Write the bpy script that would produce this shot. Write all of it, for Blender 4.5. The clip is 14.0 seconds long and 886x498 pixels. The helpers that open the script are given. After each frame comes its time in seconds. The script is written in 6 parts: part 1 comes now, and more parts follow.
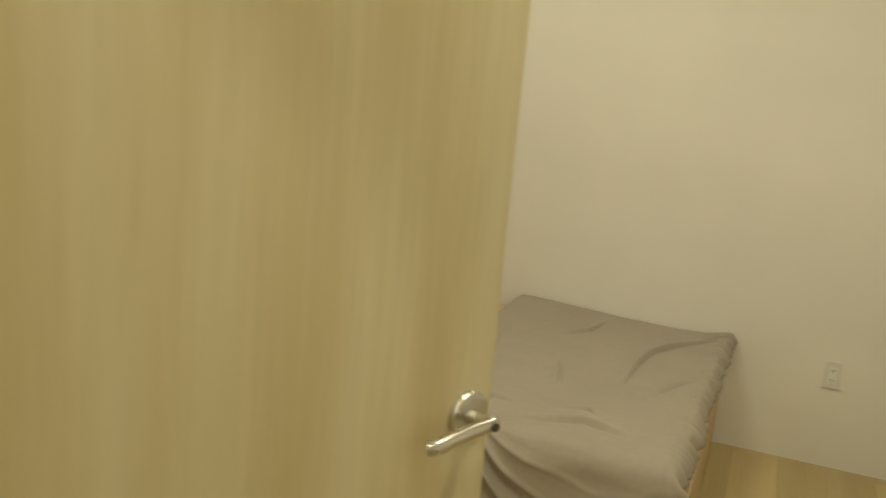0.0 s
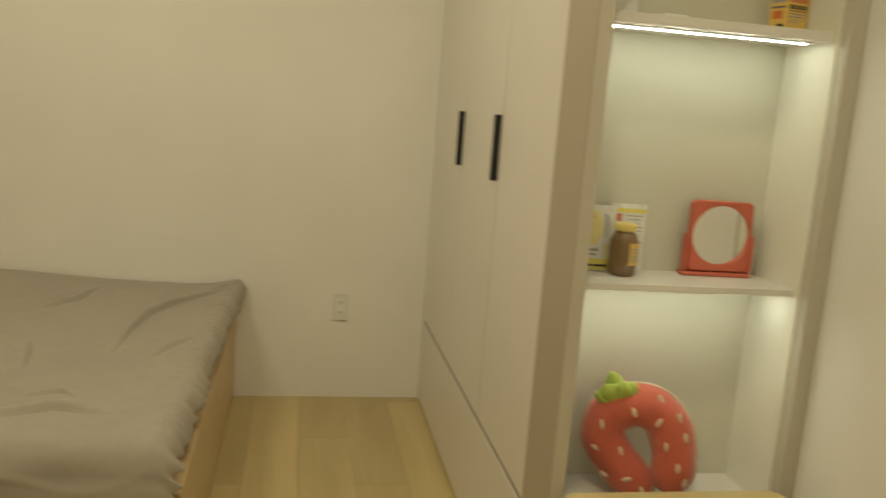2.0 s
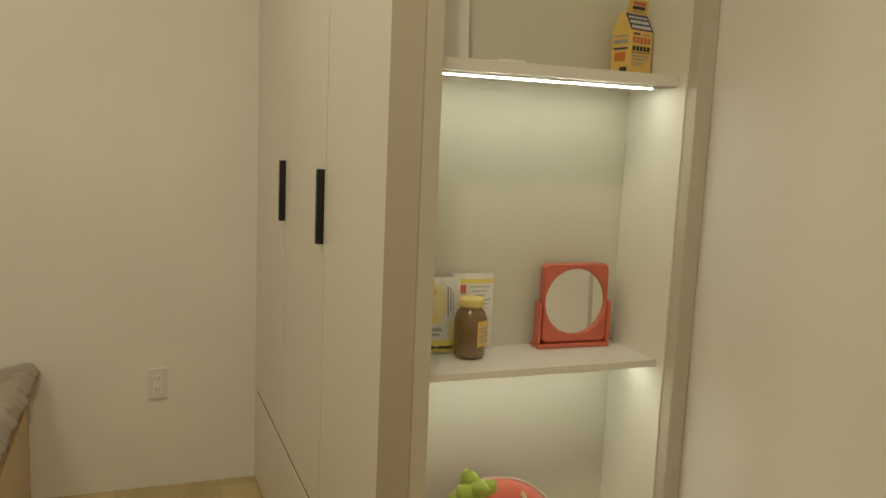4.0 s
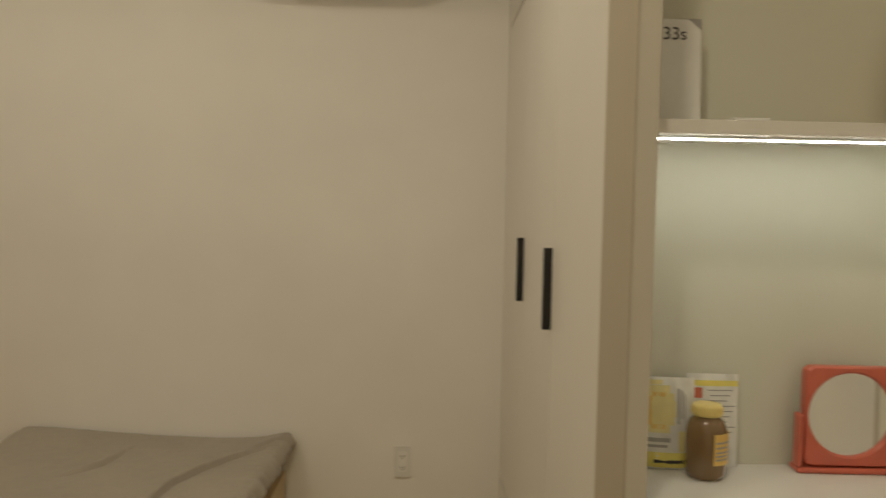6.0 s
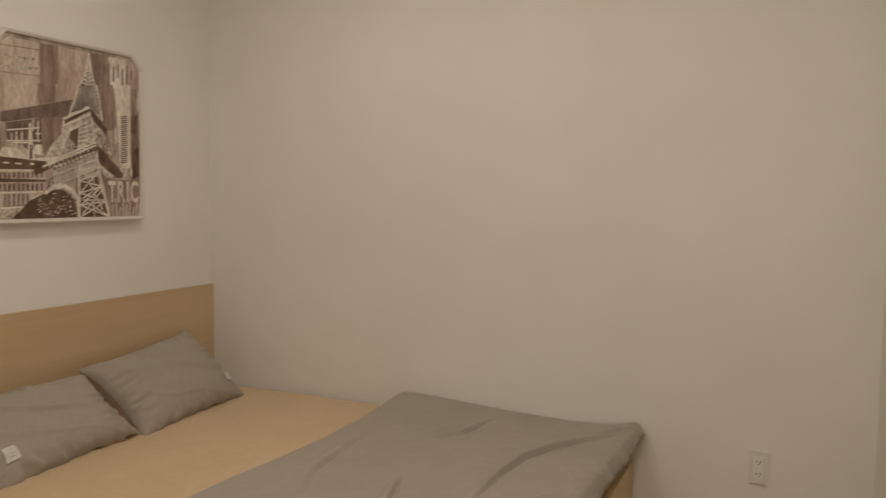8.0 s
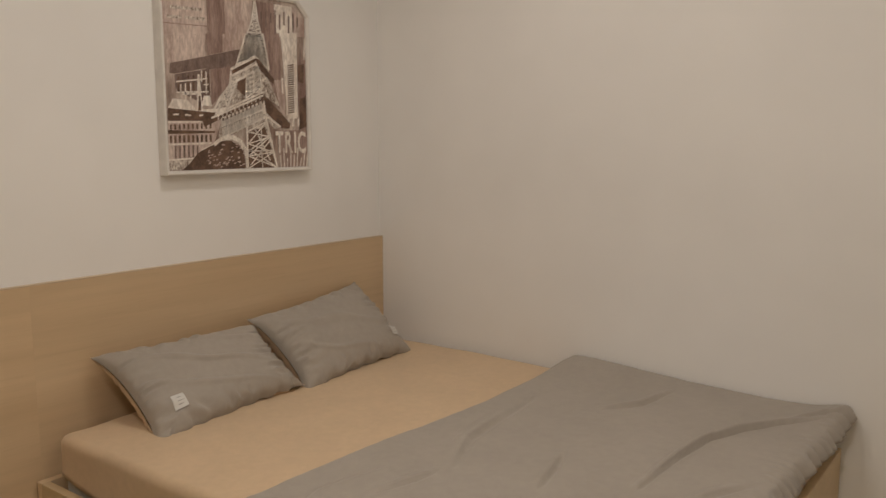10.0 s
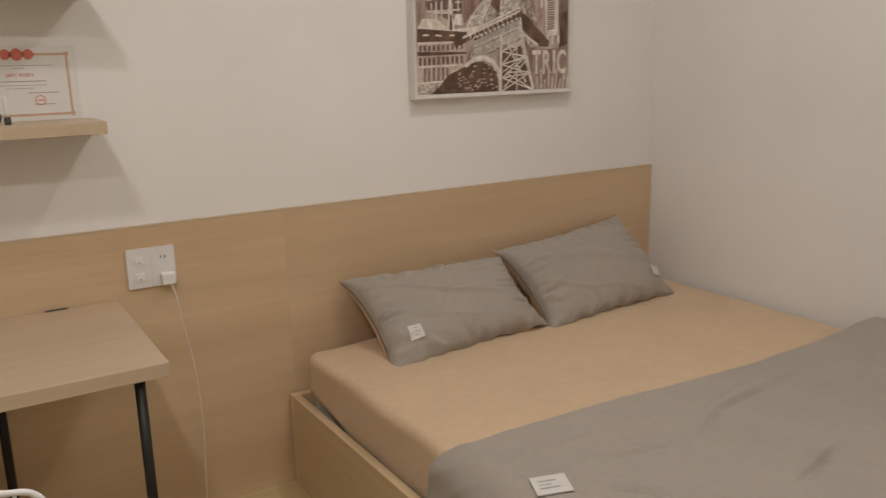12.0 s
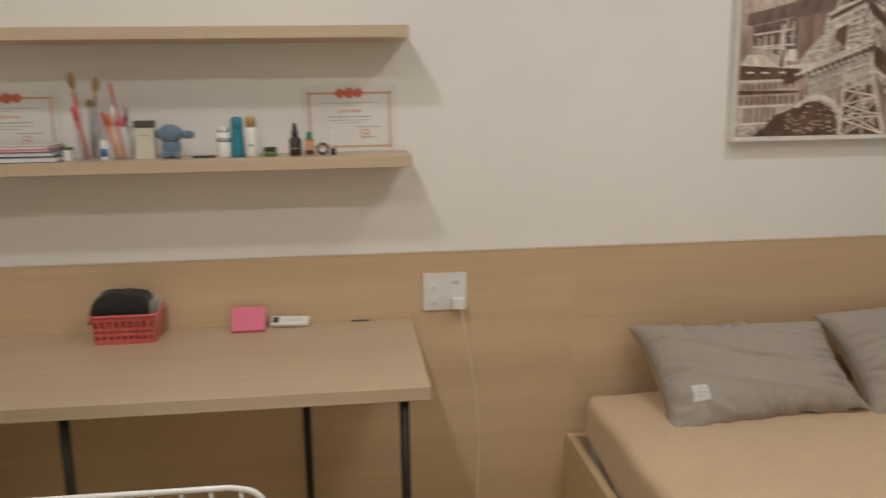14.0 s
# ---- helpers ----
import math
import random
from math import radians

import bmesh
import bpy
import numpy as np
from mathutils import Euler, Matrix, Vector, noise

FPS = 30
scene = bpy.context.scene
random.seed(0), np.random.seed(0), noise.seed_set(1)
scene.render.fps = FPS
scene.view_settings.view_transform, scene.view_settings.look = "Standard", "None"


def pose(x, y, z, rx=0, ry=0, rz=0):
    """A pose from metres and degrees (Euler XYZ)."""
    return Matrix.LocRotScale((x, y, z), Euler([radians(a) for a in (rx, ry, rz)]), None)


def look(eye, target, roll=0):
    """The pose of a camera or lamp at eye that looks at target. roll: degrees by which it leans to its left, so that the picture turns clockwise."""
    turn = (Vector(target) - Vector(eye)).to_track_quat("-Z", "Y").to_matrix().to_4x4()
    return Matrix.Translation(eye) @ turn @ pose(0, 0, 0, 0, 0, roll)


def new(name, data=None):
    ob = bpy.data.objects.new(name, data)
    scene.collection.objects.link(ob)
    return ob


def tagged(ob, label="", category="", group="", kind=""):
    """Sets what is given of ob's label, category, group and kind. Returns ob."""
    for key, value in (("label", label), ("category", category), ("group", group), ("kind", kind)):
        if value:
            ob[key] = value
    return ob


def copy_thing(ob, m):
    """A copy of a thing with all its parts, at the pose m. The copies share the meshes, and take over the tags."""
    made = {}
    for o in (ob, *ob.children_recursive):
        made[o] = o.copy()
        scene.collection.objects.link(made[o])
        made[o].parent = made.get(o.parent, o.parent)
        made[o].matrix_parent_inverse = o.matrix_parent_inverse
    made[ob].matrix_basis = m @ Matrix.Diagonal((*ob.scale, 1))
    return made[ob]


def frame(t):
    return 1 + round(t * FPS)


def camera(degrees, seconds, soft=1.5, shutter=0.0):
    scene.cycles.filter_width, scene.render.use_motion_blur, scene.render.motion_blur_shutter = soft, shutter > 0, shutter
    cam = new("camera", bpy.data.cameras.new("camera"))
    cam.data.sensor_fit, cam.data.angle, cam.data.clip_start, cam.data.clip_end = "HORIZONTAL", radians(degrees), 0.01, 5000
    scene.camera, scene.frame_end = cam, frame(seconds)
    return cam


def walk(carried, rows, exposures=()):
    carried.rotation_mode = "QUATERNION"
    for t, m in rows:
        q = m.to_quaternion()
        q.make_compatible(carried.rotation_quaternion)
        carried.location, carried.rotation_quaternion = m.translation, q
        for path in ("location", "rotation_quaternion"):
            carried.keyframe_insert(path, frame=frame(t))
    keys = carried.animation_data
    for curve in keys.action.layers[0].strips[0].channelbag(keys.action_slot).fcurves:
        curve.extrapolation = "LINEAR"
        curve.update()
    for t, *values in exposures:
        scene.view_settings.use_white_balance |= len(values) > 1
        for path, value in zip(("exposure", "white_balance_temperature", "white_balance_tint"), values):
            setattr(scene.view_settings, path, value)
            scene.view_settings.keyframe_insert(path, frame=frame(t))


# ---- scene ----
cam = camera(57.5, 14.0, soft=1.3, shutter=0.5)

PATH = [
    (0, (2.158, -3.873, 1.453), (1.424, -2.045, 1.103), 5.1),
    (0.5, (2.198, -3.71, 1.389), (1.636, -1.821, 1.05), 5.2),
    (1, (2.303, -3.622, 1.369), (1.989, -1.675, 1.039), 5.5),
    (1.5, (2.286, -3.574, 1.357), (2.302, -1.602, 1.025), 4.7),
    (2, (2.307, -3.555, 1.348), (2.665, -1.618, 1.001), 4.3),
    (2.5, (2.345, -3.51, 1.356), (2.956, -1.643, 0.977), 3.8),
    (2.7, (2.356, -3.49, 1.373), (3.039, -1.651, 0.98), 4.3),
    (4.8, (2.488, -3.127, 1.434), (3.205, -1.267, 1.268), 1.7),
    (5, (2.51, -3.107, 1.436), (3.156, -1.22, 1.285), 1.5),
    (5.5, (2.554, -3.093, 1.439), (2.907, -1.129, 1.309), 1.2),
    (6, (2.589, -3.11, 1.439), (2.632, -1.113, 1.325), 1.1),
    (6.5, (2.605, -3.132, 1.438), (2.385, -1.147, 1.329), 1.1),
    (7, (2.601, -3.138, 1.436), (2.152, -1.193, 1.318), 1.1),
    (7.5, (2.602, -3.141, 1.435), (1.966, -1.25, 1.305), 0.9),
    (8, (2.597, -3.138, 1.422), (1.802, -1.308, 1.281), 0.8),
    (8.2, (2.613, -3.123, 1.441), (1.761, -1.321, 1.281), 0.6),
    (10.3, (2.548, -2.849, 1.409), (1.312, -1.305, 1.11), 0.2),
    (10.5, (2.554, -2.825, 1.423), (1.286, -1.314, 1.093), 0.3),
    (11, (2.578, -2.757, 1.408), (1.161, -1.399, 1.023), -0.3),
    (11.5, (2.566, -2.694, 1.401), (1.008, -1.515, 0.975), -1.1),
    (12, (2.489, -2.598, 1.416), (0.833, -1.572, 0.963), -1.4),
    (12.5, (2.45, -2.513, 1.424), (0.718, -1.621, 0.971), -1.6),
    (13, (2.459, -2.428, 1.437), (0.653, -1.689, 0.997), -1.4),
    (13.5, (2.48, -2.386, 1.44), (0.59, -1.881, 1.028), -0.9),
    (14, (2.516, -2.379, 1.457), (0.564, -2.166, 1.077), -0.9),
]
EXPOSURES = [(0, 0.22, 7600, -5), (1.5, 0.12, 8100, -3), (2.7, 0.01, 7750, -2), (5, -0.22, 7600, 5), (6.5, -0.28, 7100, 8), (8, -0.11, 6600, 14), (10.4, 0.05, 6150, 16), (12.5, 0.20, 5850, 15), (14, 0.24, 5800, 13)]
walk(cam, [(t, look(eye, target, roll)) for t, eye, target, roll in PATH], EXPOSURES)

# ---- light ----
LAMP_COLOUR = (1.0, 0.925, 0.785)
LED_GLOW, LED_COLOUR = 18.0, (0.93, 0.985, 1.0)
# the last is an unseen hallway lamp, added to brighten the door
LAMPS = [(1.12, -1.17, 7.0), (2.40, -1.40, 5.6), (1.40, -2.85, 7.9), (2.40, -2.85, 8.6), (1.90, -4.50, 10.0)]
CEILING = 2.75

world = bpy.data.worlds.new("world")
world.use_nodes = True
world.node_tree.nodes["Background"].inputs[0].default_value = (0.5, 0.45, 0.38, 1)
world.node_tree.nodes["Background"].inputs[1].default_value = 0.02
scene.world = world
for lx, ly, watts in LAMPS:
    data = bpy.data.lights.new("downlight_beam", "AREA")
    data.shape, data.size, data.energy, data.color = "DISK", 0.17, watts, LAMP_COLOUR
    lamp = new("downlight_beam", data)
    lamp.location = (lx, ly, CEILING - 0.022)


# ---- materials ----
def nodes_of(name):
    m = bpy.data.materials.new(name)
    m.use_nodes = True
    t = m.node_tree
    return m, t, t.nodes["Principled BSDF"]


def noise_node(t, scale, stretch=(1, 1, 1), detail=4.0, rough=0.55, per_object=False):
    tc, mp, nz = t.nodes.new("ShaderNodeTexCoord"), t.nodes.new("ShaderNodeMapping"), t.nodes.new("ShaderNodeTexNoise")
    mp.inputs["Scale"].default_value = stretch
    t.links.new(tc.outputs["Object"], mp.inputs["Vector"])
    if per_object:
        info, mul = t.nodes.new("ShaderNodeObjectInfo"), t.nodes.new("ShaderNodeMath")
        mul.operation, mul.inputs[1].default_value = "MULTIPLY", 37.0
        t.links.new(info.outputs["Random"], mul.inputs[0])
        t.links.new(mul.outputs[0], mp.inputs["Location"])
    t.links.new(mp.outputs[0], nz.inputs["Vector"])
    nz.inputs["Scale"].default_value, nz.inputs["Detail"].default_value, nz.inputs["Roughness"].default_value = scale, detail, rough
    return nz


def ramp(t, source, stops):
    r = t.nodes.new("ShaderNodeValToRGB")
    while len(r.color_ramp.elements) < len(stops):
        r.color_ramp.elements.new(0.5)
    for e, (p, c) in zip(r.color_ramp.elements, stops):
        e.position, e.color = p, (*c, 1)
    t.links.new(source, r.inputs[0])
    return r


def blend(t, a, b, factor, kind="MIX"):
    m = t.nodes.new("ShaderNodeMix")
    m.data_type, m.blend_type = "RGBA", kind
    if isinstance(factor, float):
        m.inputs[0].default_value = factor
    else:
        t.links.new(factor, m.inputs[0])
    for socket, v in ((m.inputs[6], a), (m.inputs[7], b)):
        if isinstance(v, tuple):
            socket.default_value = (*v, 1)
        else:
            t.links.new(v, socket)
    return m.outputs[2]


def bump(t, bsdf, height, strength, distance):
    b = t.nodes.new("ShaderNodeBump")
    b.inputs["Strength"].default_value, b.inputs["Distance"].default_value = strength, distance
    t.links.new(height, b.inputs["Height"])
    t.links.new(b.outputs[0], bsdf.inputs["Normal"])


def shade(c, k):
    return tuple(max(0.0, min(1.0, v * k)) for v in c)


def mat_paint(name, colour, rough=0.6, spread=0.04, grain=180.0, relief=0.06):
    m, t, b = nodes_of(name)
    big, fine = noise_node(t, 1.3, detail=3), noise_node(t, grain, detail=2)
    r = ramp(t, big.outputs[0], [(0.3, shade(colour, 1 - spread)), (0.7, shade(colour, 1 + spread))])
    t.links.new(r.outputs[0], b.inputs["Base Color"])
    b.inputs["Roughness"].default_value = rough
    bump(t, b, fine.outputs[0], relief, 0.002)
    return m


def mat_plain(name, colour, rough=0.45, metal=0.0, spread=0.06, scale=25.0, coat=0.0):
    m, t, b = nodes_of(name)
    n = noise_node(t, scale, detail=4)
    r = ramp(t, n.outputs[0], [(0.3, shade(colour, 1 - spread)), (0.7, shade(colour, 1 + spread))])
    t.links.new(r.outputs[0], b.inputs["Base Color"])
    rr = ramp(t, n.outputs[0], [(0.2, (rough * 0.85,) * 3), (0.8, (min(1, rough * 1.15),) * 3)])
    t.links.new(rr.outputs[0], b.inputs["Roughness"])
    b.inputs["Metallic"].default_value, b.inputs["Coat Weight"].default_value = metal, coat
    return m


def mat_wood(name, light, dark, along="y", rough=0.42, streak=1.0, per_object=False, contrast=0.5):
    """Printed oak grain that runs along one axis: broad bands, fine streaks and pores."""
    m, t, b = nodes_of(name)
    axis = "xyz".index(along)

    def stretched(k):
        return tuple(k if n == axis else 1.0 for n in range(3))

    bands = noise_node(t, 5.5 * streak, stretched(0.10), 3, 0.5, per_object)
    fine = noise_node(t, 42.0 * streak, stretched(0.03), 5, 0.65, per_object)
    pores = noise_node(t, 260.0, stretched(0.03), 2, 0.5, per_object)
    r1 = ramp(t, bands.outputs[0], [(0.32, dark), (0.68, light)])
    mid = tuple((p + q) / 2 for p, q in zip(light, dark))
    r2 = ramp(t, fine.outputs[0], [(0.35, shade(mid, 0.92)), (0.65, shade(mid, 1.08))])
    c = blend(t, r1.outputs[0], r2.outputs[0], contrast)
    r3 = ramp(t, pores.outputs[0], [(0.30, (0.86, 0.84, 0.81)), (0.42, (1, 1, 1))])
    c = blend(t, c, r3.outputs[0], 0.3, "MULTIPLY")
    if per_object:
        info = t.nodes.new("ShaderNodeObjectInfo")
        r4 = ramp(t, info.outputs["Random"], [(0.0, (0.86, 0.86, 0.86)), (1.0, (1.06, 1.05, 1.04))])
        c = blend(t, c, r4.outputs[0], 1.0, "MULTIPLY")
    t.links.new(c, b.inputs["Base Color"])
    b.inputs["Roughness"].default_value = rough
    bump(t, b, fine.outputs[0], 0.08, 0.001)
    return m


def mat_cloth(name, colour, rough=0.9, weave=900.0, spread=0.07, sheen=0.15):
    m, t, b = nodes_of(name)
    big, mid, fine = noise_node(t, 4, detail=4), noise_node(t, 40, detail=4), noise_node(t, weave, detail=1)
    r = ramp(t, big.outputs[0], [(0.3, shade(colour, 1 - spread)), (0.7, shade(colour, 1 + spread))])
    r2 = ramp(t, mid.outputs[0], [(0.3, (0.93, 0.93, 0.93)), (0.7, (1, 1, 1))])
    t.links.new(blend(t, r.outputs[0], r2.outputs[0], 1.0, "MULTIPLY"), b.inputs["Base Color"])
    b.inputs["Roughness"].default_value, b.inputs["Sheen Weight"].default_value = rough, sheen
    mid_b = t.nodes.new("ShaderNodeMath")
    mid_b.operation = "ADD"
    t.links.new(fine.outputs[0], mid_b.inputs[0]), t.links.new(mid.outputs[0], mid_b.inputs[1])
    bump(t, b, mid_b.outputs[0], 0.3, 0.0012)
    return m


def mat_glow(name, colour, strength):
    m, t, b = nodes_of(name)
    b.inputs["Base Color"].default_value = (*colour, 1)
    b.inputs["Emission Color"].default_value, b.inputs["Emission Strength"].default_value = (*colour, 1), strength
    return m


def mat_glass(name, colour, rough=0.03):
    m, t, b = nodes_of(name)
    b.inputs["Base Color"].default_value = (*colour, 1)
    b.inputs["Roughness"].default_value, b.inputs["Transmission Weight"].default_value, b.inputs["IOR"].default_value = rough, 1.0, 1.45
    return m


WALL = mat_paint("wall_paint", (0.845, 0.82, 0.785))
CEIL = mat_paint("ceiling_paint", (0.90, 0.885, 0.86))
CABINET = mat_paint("cabinet_laminate", (0.785, 0.755, 0.705), rough=0.38, spread=0.025, grain=320, relief=0.03)
# paler than the niche back: the side's extra brightness is in the colour
LINING = mat_paint("brightened_lining_laminate", (0.83, 0.81, 0.71), rough=0.42, spread=0.025, grain=320, relief=0.03)
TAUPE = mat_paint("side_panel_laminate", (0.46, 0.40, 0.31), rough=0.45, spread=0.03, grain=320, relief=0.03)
# darker than the cabinet: shade on the stile faces is in this colour
STILE = mat_paint("shaded_stile_laminate", (0.57, 0.525, 0.445), rough=0.42, spread=0.025, grain=320, relief=0.03)
NICHE = mat_paint("niche_laminate", (0.70, 0.685, 0.58), rough=0.42, spread=0.025, grain=320, relief=0.03)
OAK = mat_wood("oak_panel", (0.765, 0.58, 0.37), (0.58, 0.415, 0.245), "y", 0.45, per_object=True, contrast=0.38)
OAK_X = mat_wood("oak_bed", (0.69, 0.53, 0.325), (0.565, 0.42, 0.24), "x", 0.45, per_object=True)
OAK_DESK = mat_wood("oak_desk", (0.60, 0.475, 0.33), (0.53, 0.405, 0.27), "y", 0.4)
OAK_DOOR = mat_wood("ash_door", (0.72, 0.665, 0.49), (0.55, 0.45, 0.235), "z", 0.4, streak=1.9, contrast=0.35)
OAK_FLOOR = mat_wood("floor_laminate", (0.63, 0.505, 0.27), (0.44, 0.34, 0.16), "y", 0.36, streak=1.5, per_object=True, contrast=0.42)
# brown wood of the gaps, darkened to hold the shade inside them
OAK_GAP = mat_wood("oak_gap_shade", (0.10, 0.07, 0.036), (0.07, 0.048, 0.025), "y")
# brown of the door edging, also used as shade inside the joints
SEAM = mat_plain("brown_edging_joint_shade", (0.20, 0.15, 0.10), 0.5)
STOOL = mat_wood("stool_wood", (0.62, 0.50, 0.26), (0.54, 0.42, 0.2), "x", 0.38)
GREY = mat_cloth("grey_cotton", (0.395, 0.349, 0.296), spread=0.04)
BEIGE = mat_cloth("beige_sheet", (0.668, 0.493, 0.312), spread=0.04)
WHITECLOTH = mat_cloth("white_cloth", (0.72, 0.70, 0.66))
BLACKCLOTH = mat_cloth("black_cloth", (0.018, 0.017, 0.017))
RED_PLUSH = mat_cloth("red_plush", (0.60, 0.13, 0.085), weave=420, sheen=0.5)
GREEN_PLUSH = mat_cloth("green_felt", (0.46, 0.58, 0.13), weave=420)
CREAM_PLUSH = mat_cloth("cream_felt", (0.72, 0.58, 0.44))
BLUE_PLUSH = mat_cloth("blue_plush", (0.15, 0.22, 0.32), weave=420, sheen=0.5)
BLACK = mat_plain("black_metal", (0.020, 0.019, 0.018), 0.4, 0.3)
STEEL = mat_plain("satin_steel", (0.62, 0.60, 0.56), 0.28, 1.0)
WHITEPL = mat_plain("white_plastic", (0.85, 0.84, 0.815), 0.35, spread=0.02)
SOCKETWHITE = mat_plain("socket_plastic", (0.79, 0.775, 0.755), 0.35, spread=0.02)
DARKGAP = mat_plain("dark_plastic", (0.05, 0.045, 0.04), 0.5)
WHITEMETAL = mat_plain("white_enamel", (0.80, 0.79, 0.77), 0.3, spread=0.02)
CORAL = mat_plain("coral_plastic", (0.60, 0.135, 0.085), 0.35, coat=0.2)
REDPL = mat_plain("red_plastic", (0.56, 0.06, 0.055), 0.35, coat=0.2)
BASKETRED = mat_plain("coral_red_plastic", (0.62, 0.12, 0.10), 0.35, coat=0.2)
PINK = mat_plain("pink_cover", (0.76, 0.16, 0.26), 0.45)
YELLOW = mat_plain("yellow_card", (0.84, 0.57, 0.17), 0.5)
YELLOWLID = mat_plain("yellow_lid", (0.82, 0.66, 0.26), 0.4)
LEMON = mat_plain("lemon_print", (0.85, 0.74, 0.20), 0.35)
PALELEMON = mat_plain("pale_lemon_print", (0.84, 0.74, 0.36), 0.35)
FOIL = mat_plain("silver_foil", (0.82, 0.81, 0.77), 0.3, 0.08)
BROWNGLASS = mat_plain("brown_glass", (0.20, 0.115, 0.045), 0.10, coat=1.0)
NAVY = mat_plain("navy_print", (0.06, 0.06, 0.16), 0.5)
PAPER = mat_plain("white_paper", (0.78, 0.76, 0.72), 0.6, spread=0.02)
INK = mat_plain("dark_ink", (0.05, 0.045, 0.045), 0.6)
GREYINK = mat_plain("grey_ink", (0.40, 0.38, 0.36), 0.6)
REDINK = mat_plain("red_ink", (0.66, 0.18, 0.11), 0.6)
GOLDINK = mat_plain("gold_ink", (0.62, 0.41, 0.28), 0.5)
TEAL = mat_plain("teal_plastic", (0.02, 0.24, 0.33), 0.3, coat=0.3)
GREENPL = mat_plain("green_plastic", (0.10, 0.20, 0.04), 0.35)
GOLD = mat_plain("gold_cap", (0.60, 0.42, 0.14), 0.25, 0.8)
ORANGEPL = mat_plain("orange_plastic", (0.72, 0.20, 0.06), 0.4)
AMBER = mat_glass("amber_glass", (0.85, 0.42, 0.16))
CLEAR = mat_plain("clear_plastic", (0.80, 0.81, 0.80), 0.12, spread=0.02)
CLEAR.node_tree.nodes["Principled BSDF"].inputs["Alpha"].default_value = 0.22
MIRROR = mat_plain("mirror_glass", (0.9, 0.9, 0.88), 0.02, 1.0, spread=0.0)
FRAMEWHITE = mat_plain("silver_frame", (0.74, 0.70, 0.65), 0.4, 0.05)
LED = mat_glow("led_strip", LED_COLOUR, LED_GLOW)
LAMPGLOW = mat_glow("lamp_diffuser", (1.0, 0.88, 0.7), 6.0)


# ---- building blocks ----
def finish(name, bm, material, smooth=False):
    me = bpy.data.meshes.new(name)
    bm.normal_update()
    bm.to_mesh(me)
    bm.free()
    me.materials.append(material)
    if smooth:
        for p in me.polygons:
            p.use_smooth = True
    return me


def thing(name, label, category, at=(0, 0, 0), rz=0.0, group="", kind="", rx=0.0, ry=0.0):
    ob = new(name)
    ob.empty_display_size = 0.05
    ob.matrix_world = pose(*at, rx, ry, rz)
    return tagged(ob, label, category, group, kind)


def part(name, bm, material, parent, label="", smooth=False):
    ob = new(name, finish(name, bm, material, smooth))
    ob.parent = parent
    return tagged(ob, label)


def solid(name, bm, material, label, category, kind="", smooth=False, group="", at=(0, 0, 0)):
    ob = new(name, finish(name, bm, material, smooth))
    ob.location = at
    return tagged(ob, label, category, group, kind)


def box(x0, x1, y0, y1, z0, z1, bevel=0.0, seg=2, bm=None):
    own = bmesh.new()
    c = Matrix.Translation(((x0 + x1) / 2, (y0 + y1) / 2, (z0 + z1) / 2)) @ Matrix.Diagonal((abs(x1 - x0), abs(y1 - y0), abs(z1 - z0), 1))
    bmesh.ops.create_cube(own, size=1, matrix=c)
    if bevel:
        bmesh.ops.bevel(own, geom=own.edges[:], offset=bevel, segments=seg, profile=0.5, affect="EDGES")
    return merge(own, bm)


def merge(own, bm):
    if bm is None:
        return own
    me = bpy.data.meshes.new("tmp")
    own.to_mesh(me)
    own.free()
    bm.from_mesh(me)
    bpy.data.meshes.remove(me)
    return bm


def lathe(profile, seg=28, at=(0, 0, 0), bm=None, squash=1.0):
    """A turned solid from (radius, height) pairs."""
    own = bmesh.new()
    rings = []
    for r, z in profile:
        rings.append([own.verts.new((at[0] + r * math.cos(2 * math.pi * k / seg), at[1] + squash * r * math.sin(2 * math.pi * k / seg), at[2] + z)) for k in range(seg)])
    for a, b in zip(rings, rings[1:]):
        for k in range(seg):
            own.faces.new((a[k], a[(k + 1) % seg], b[(k + 1) % seg], b[k]))
    own.faces.new(rings[0][::-1])
    own.faces.new(rings[-1])
    return merge(own, bm)


def tube(points, radius, seg=10, bm=None):
    """A round bar through points; radius is one number or one for each point."""
    own = bmesh.new()
    pts = [Vector(p) for p in points]
    radii = radius if isinstance(radius, (list, tuple)) else [radius] * len(pts)
    rings, side = [], None
    for n, p in enumerate(pts):
        way = (pts[min(n + 1, len(pts) - 1)] - pts[max(n - 1, 0)]).normalized()
        if side is None:
            side = way.orthogonal().normalized()
        side = (side - way * side.dot(way)).normalized()
        other = way.cross(side)
        rings.append([own.verts.new(p + radii[n] * (math.cos(2 * math.pi * k / seg) * side + math.sin(2 * math.pi * k / seg) * other)) for k in range(seg)])
    for a, b in zip(rings, rings[1:]):
        for k in range(seg):
            own.faces.new((a[k], a[(k + 1) % seg], b[(k + 1) % seg], b[k]))
    own.faces.new(rings[0][::-1])
    own.faces.new(rings[-1])
    return merge(own, bm)


def curve_through(points, steps=8):
    """Catmull-Rom through the points."""
    pts = [Vector(p) for p in points]
    pts = [2 * pts[0] - pts[1], *pts, 2 * pts[-1] - pts[-2]]
    out = []
    for a, b, c, d in zip(pts, pts[1:], pts[2:], pts[3:]):
        for k in range(steps):
            s = k / steps
            out.append(0.5 * (2 * b + (c - a) * s + (2 * a - 5 * b + 4 * c - d) * s * s + (3 * b - a - 3 * c + d) * s ** 3))
    return out + [pts[-2]]


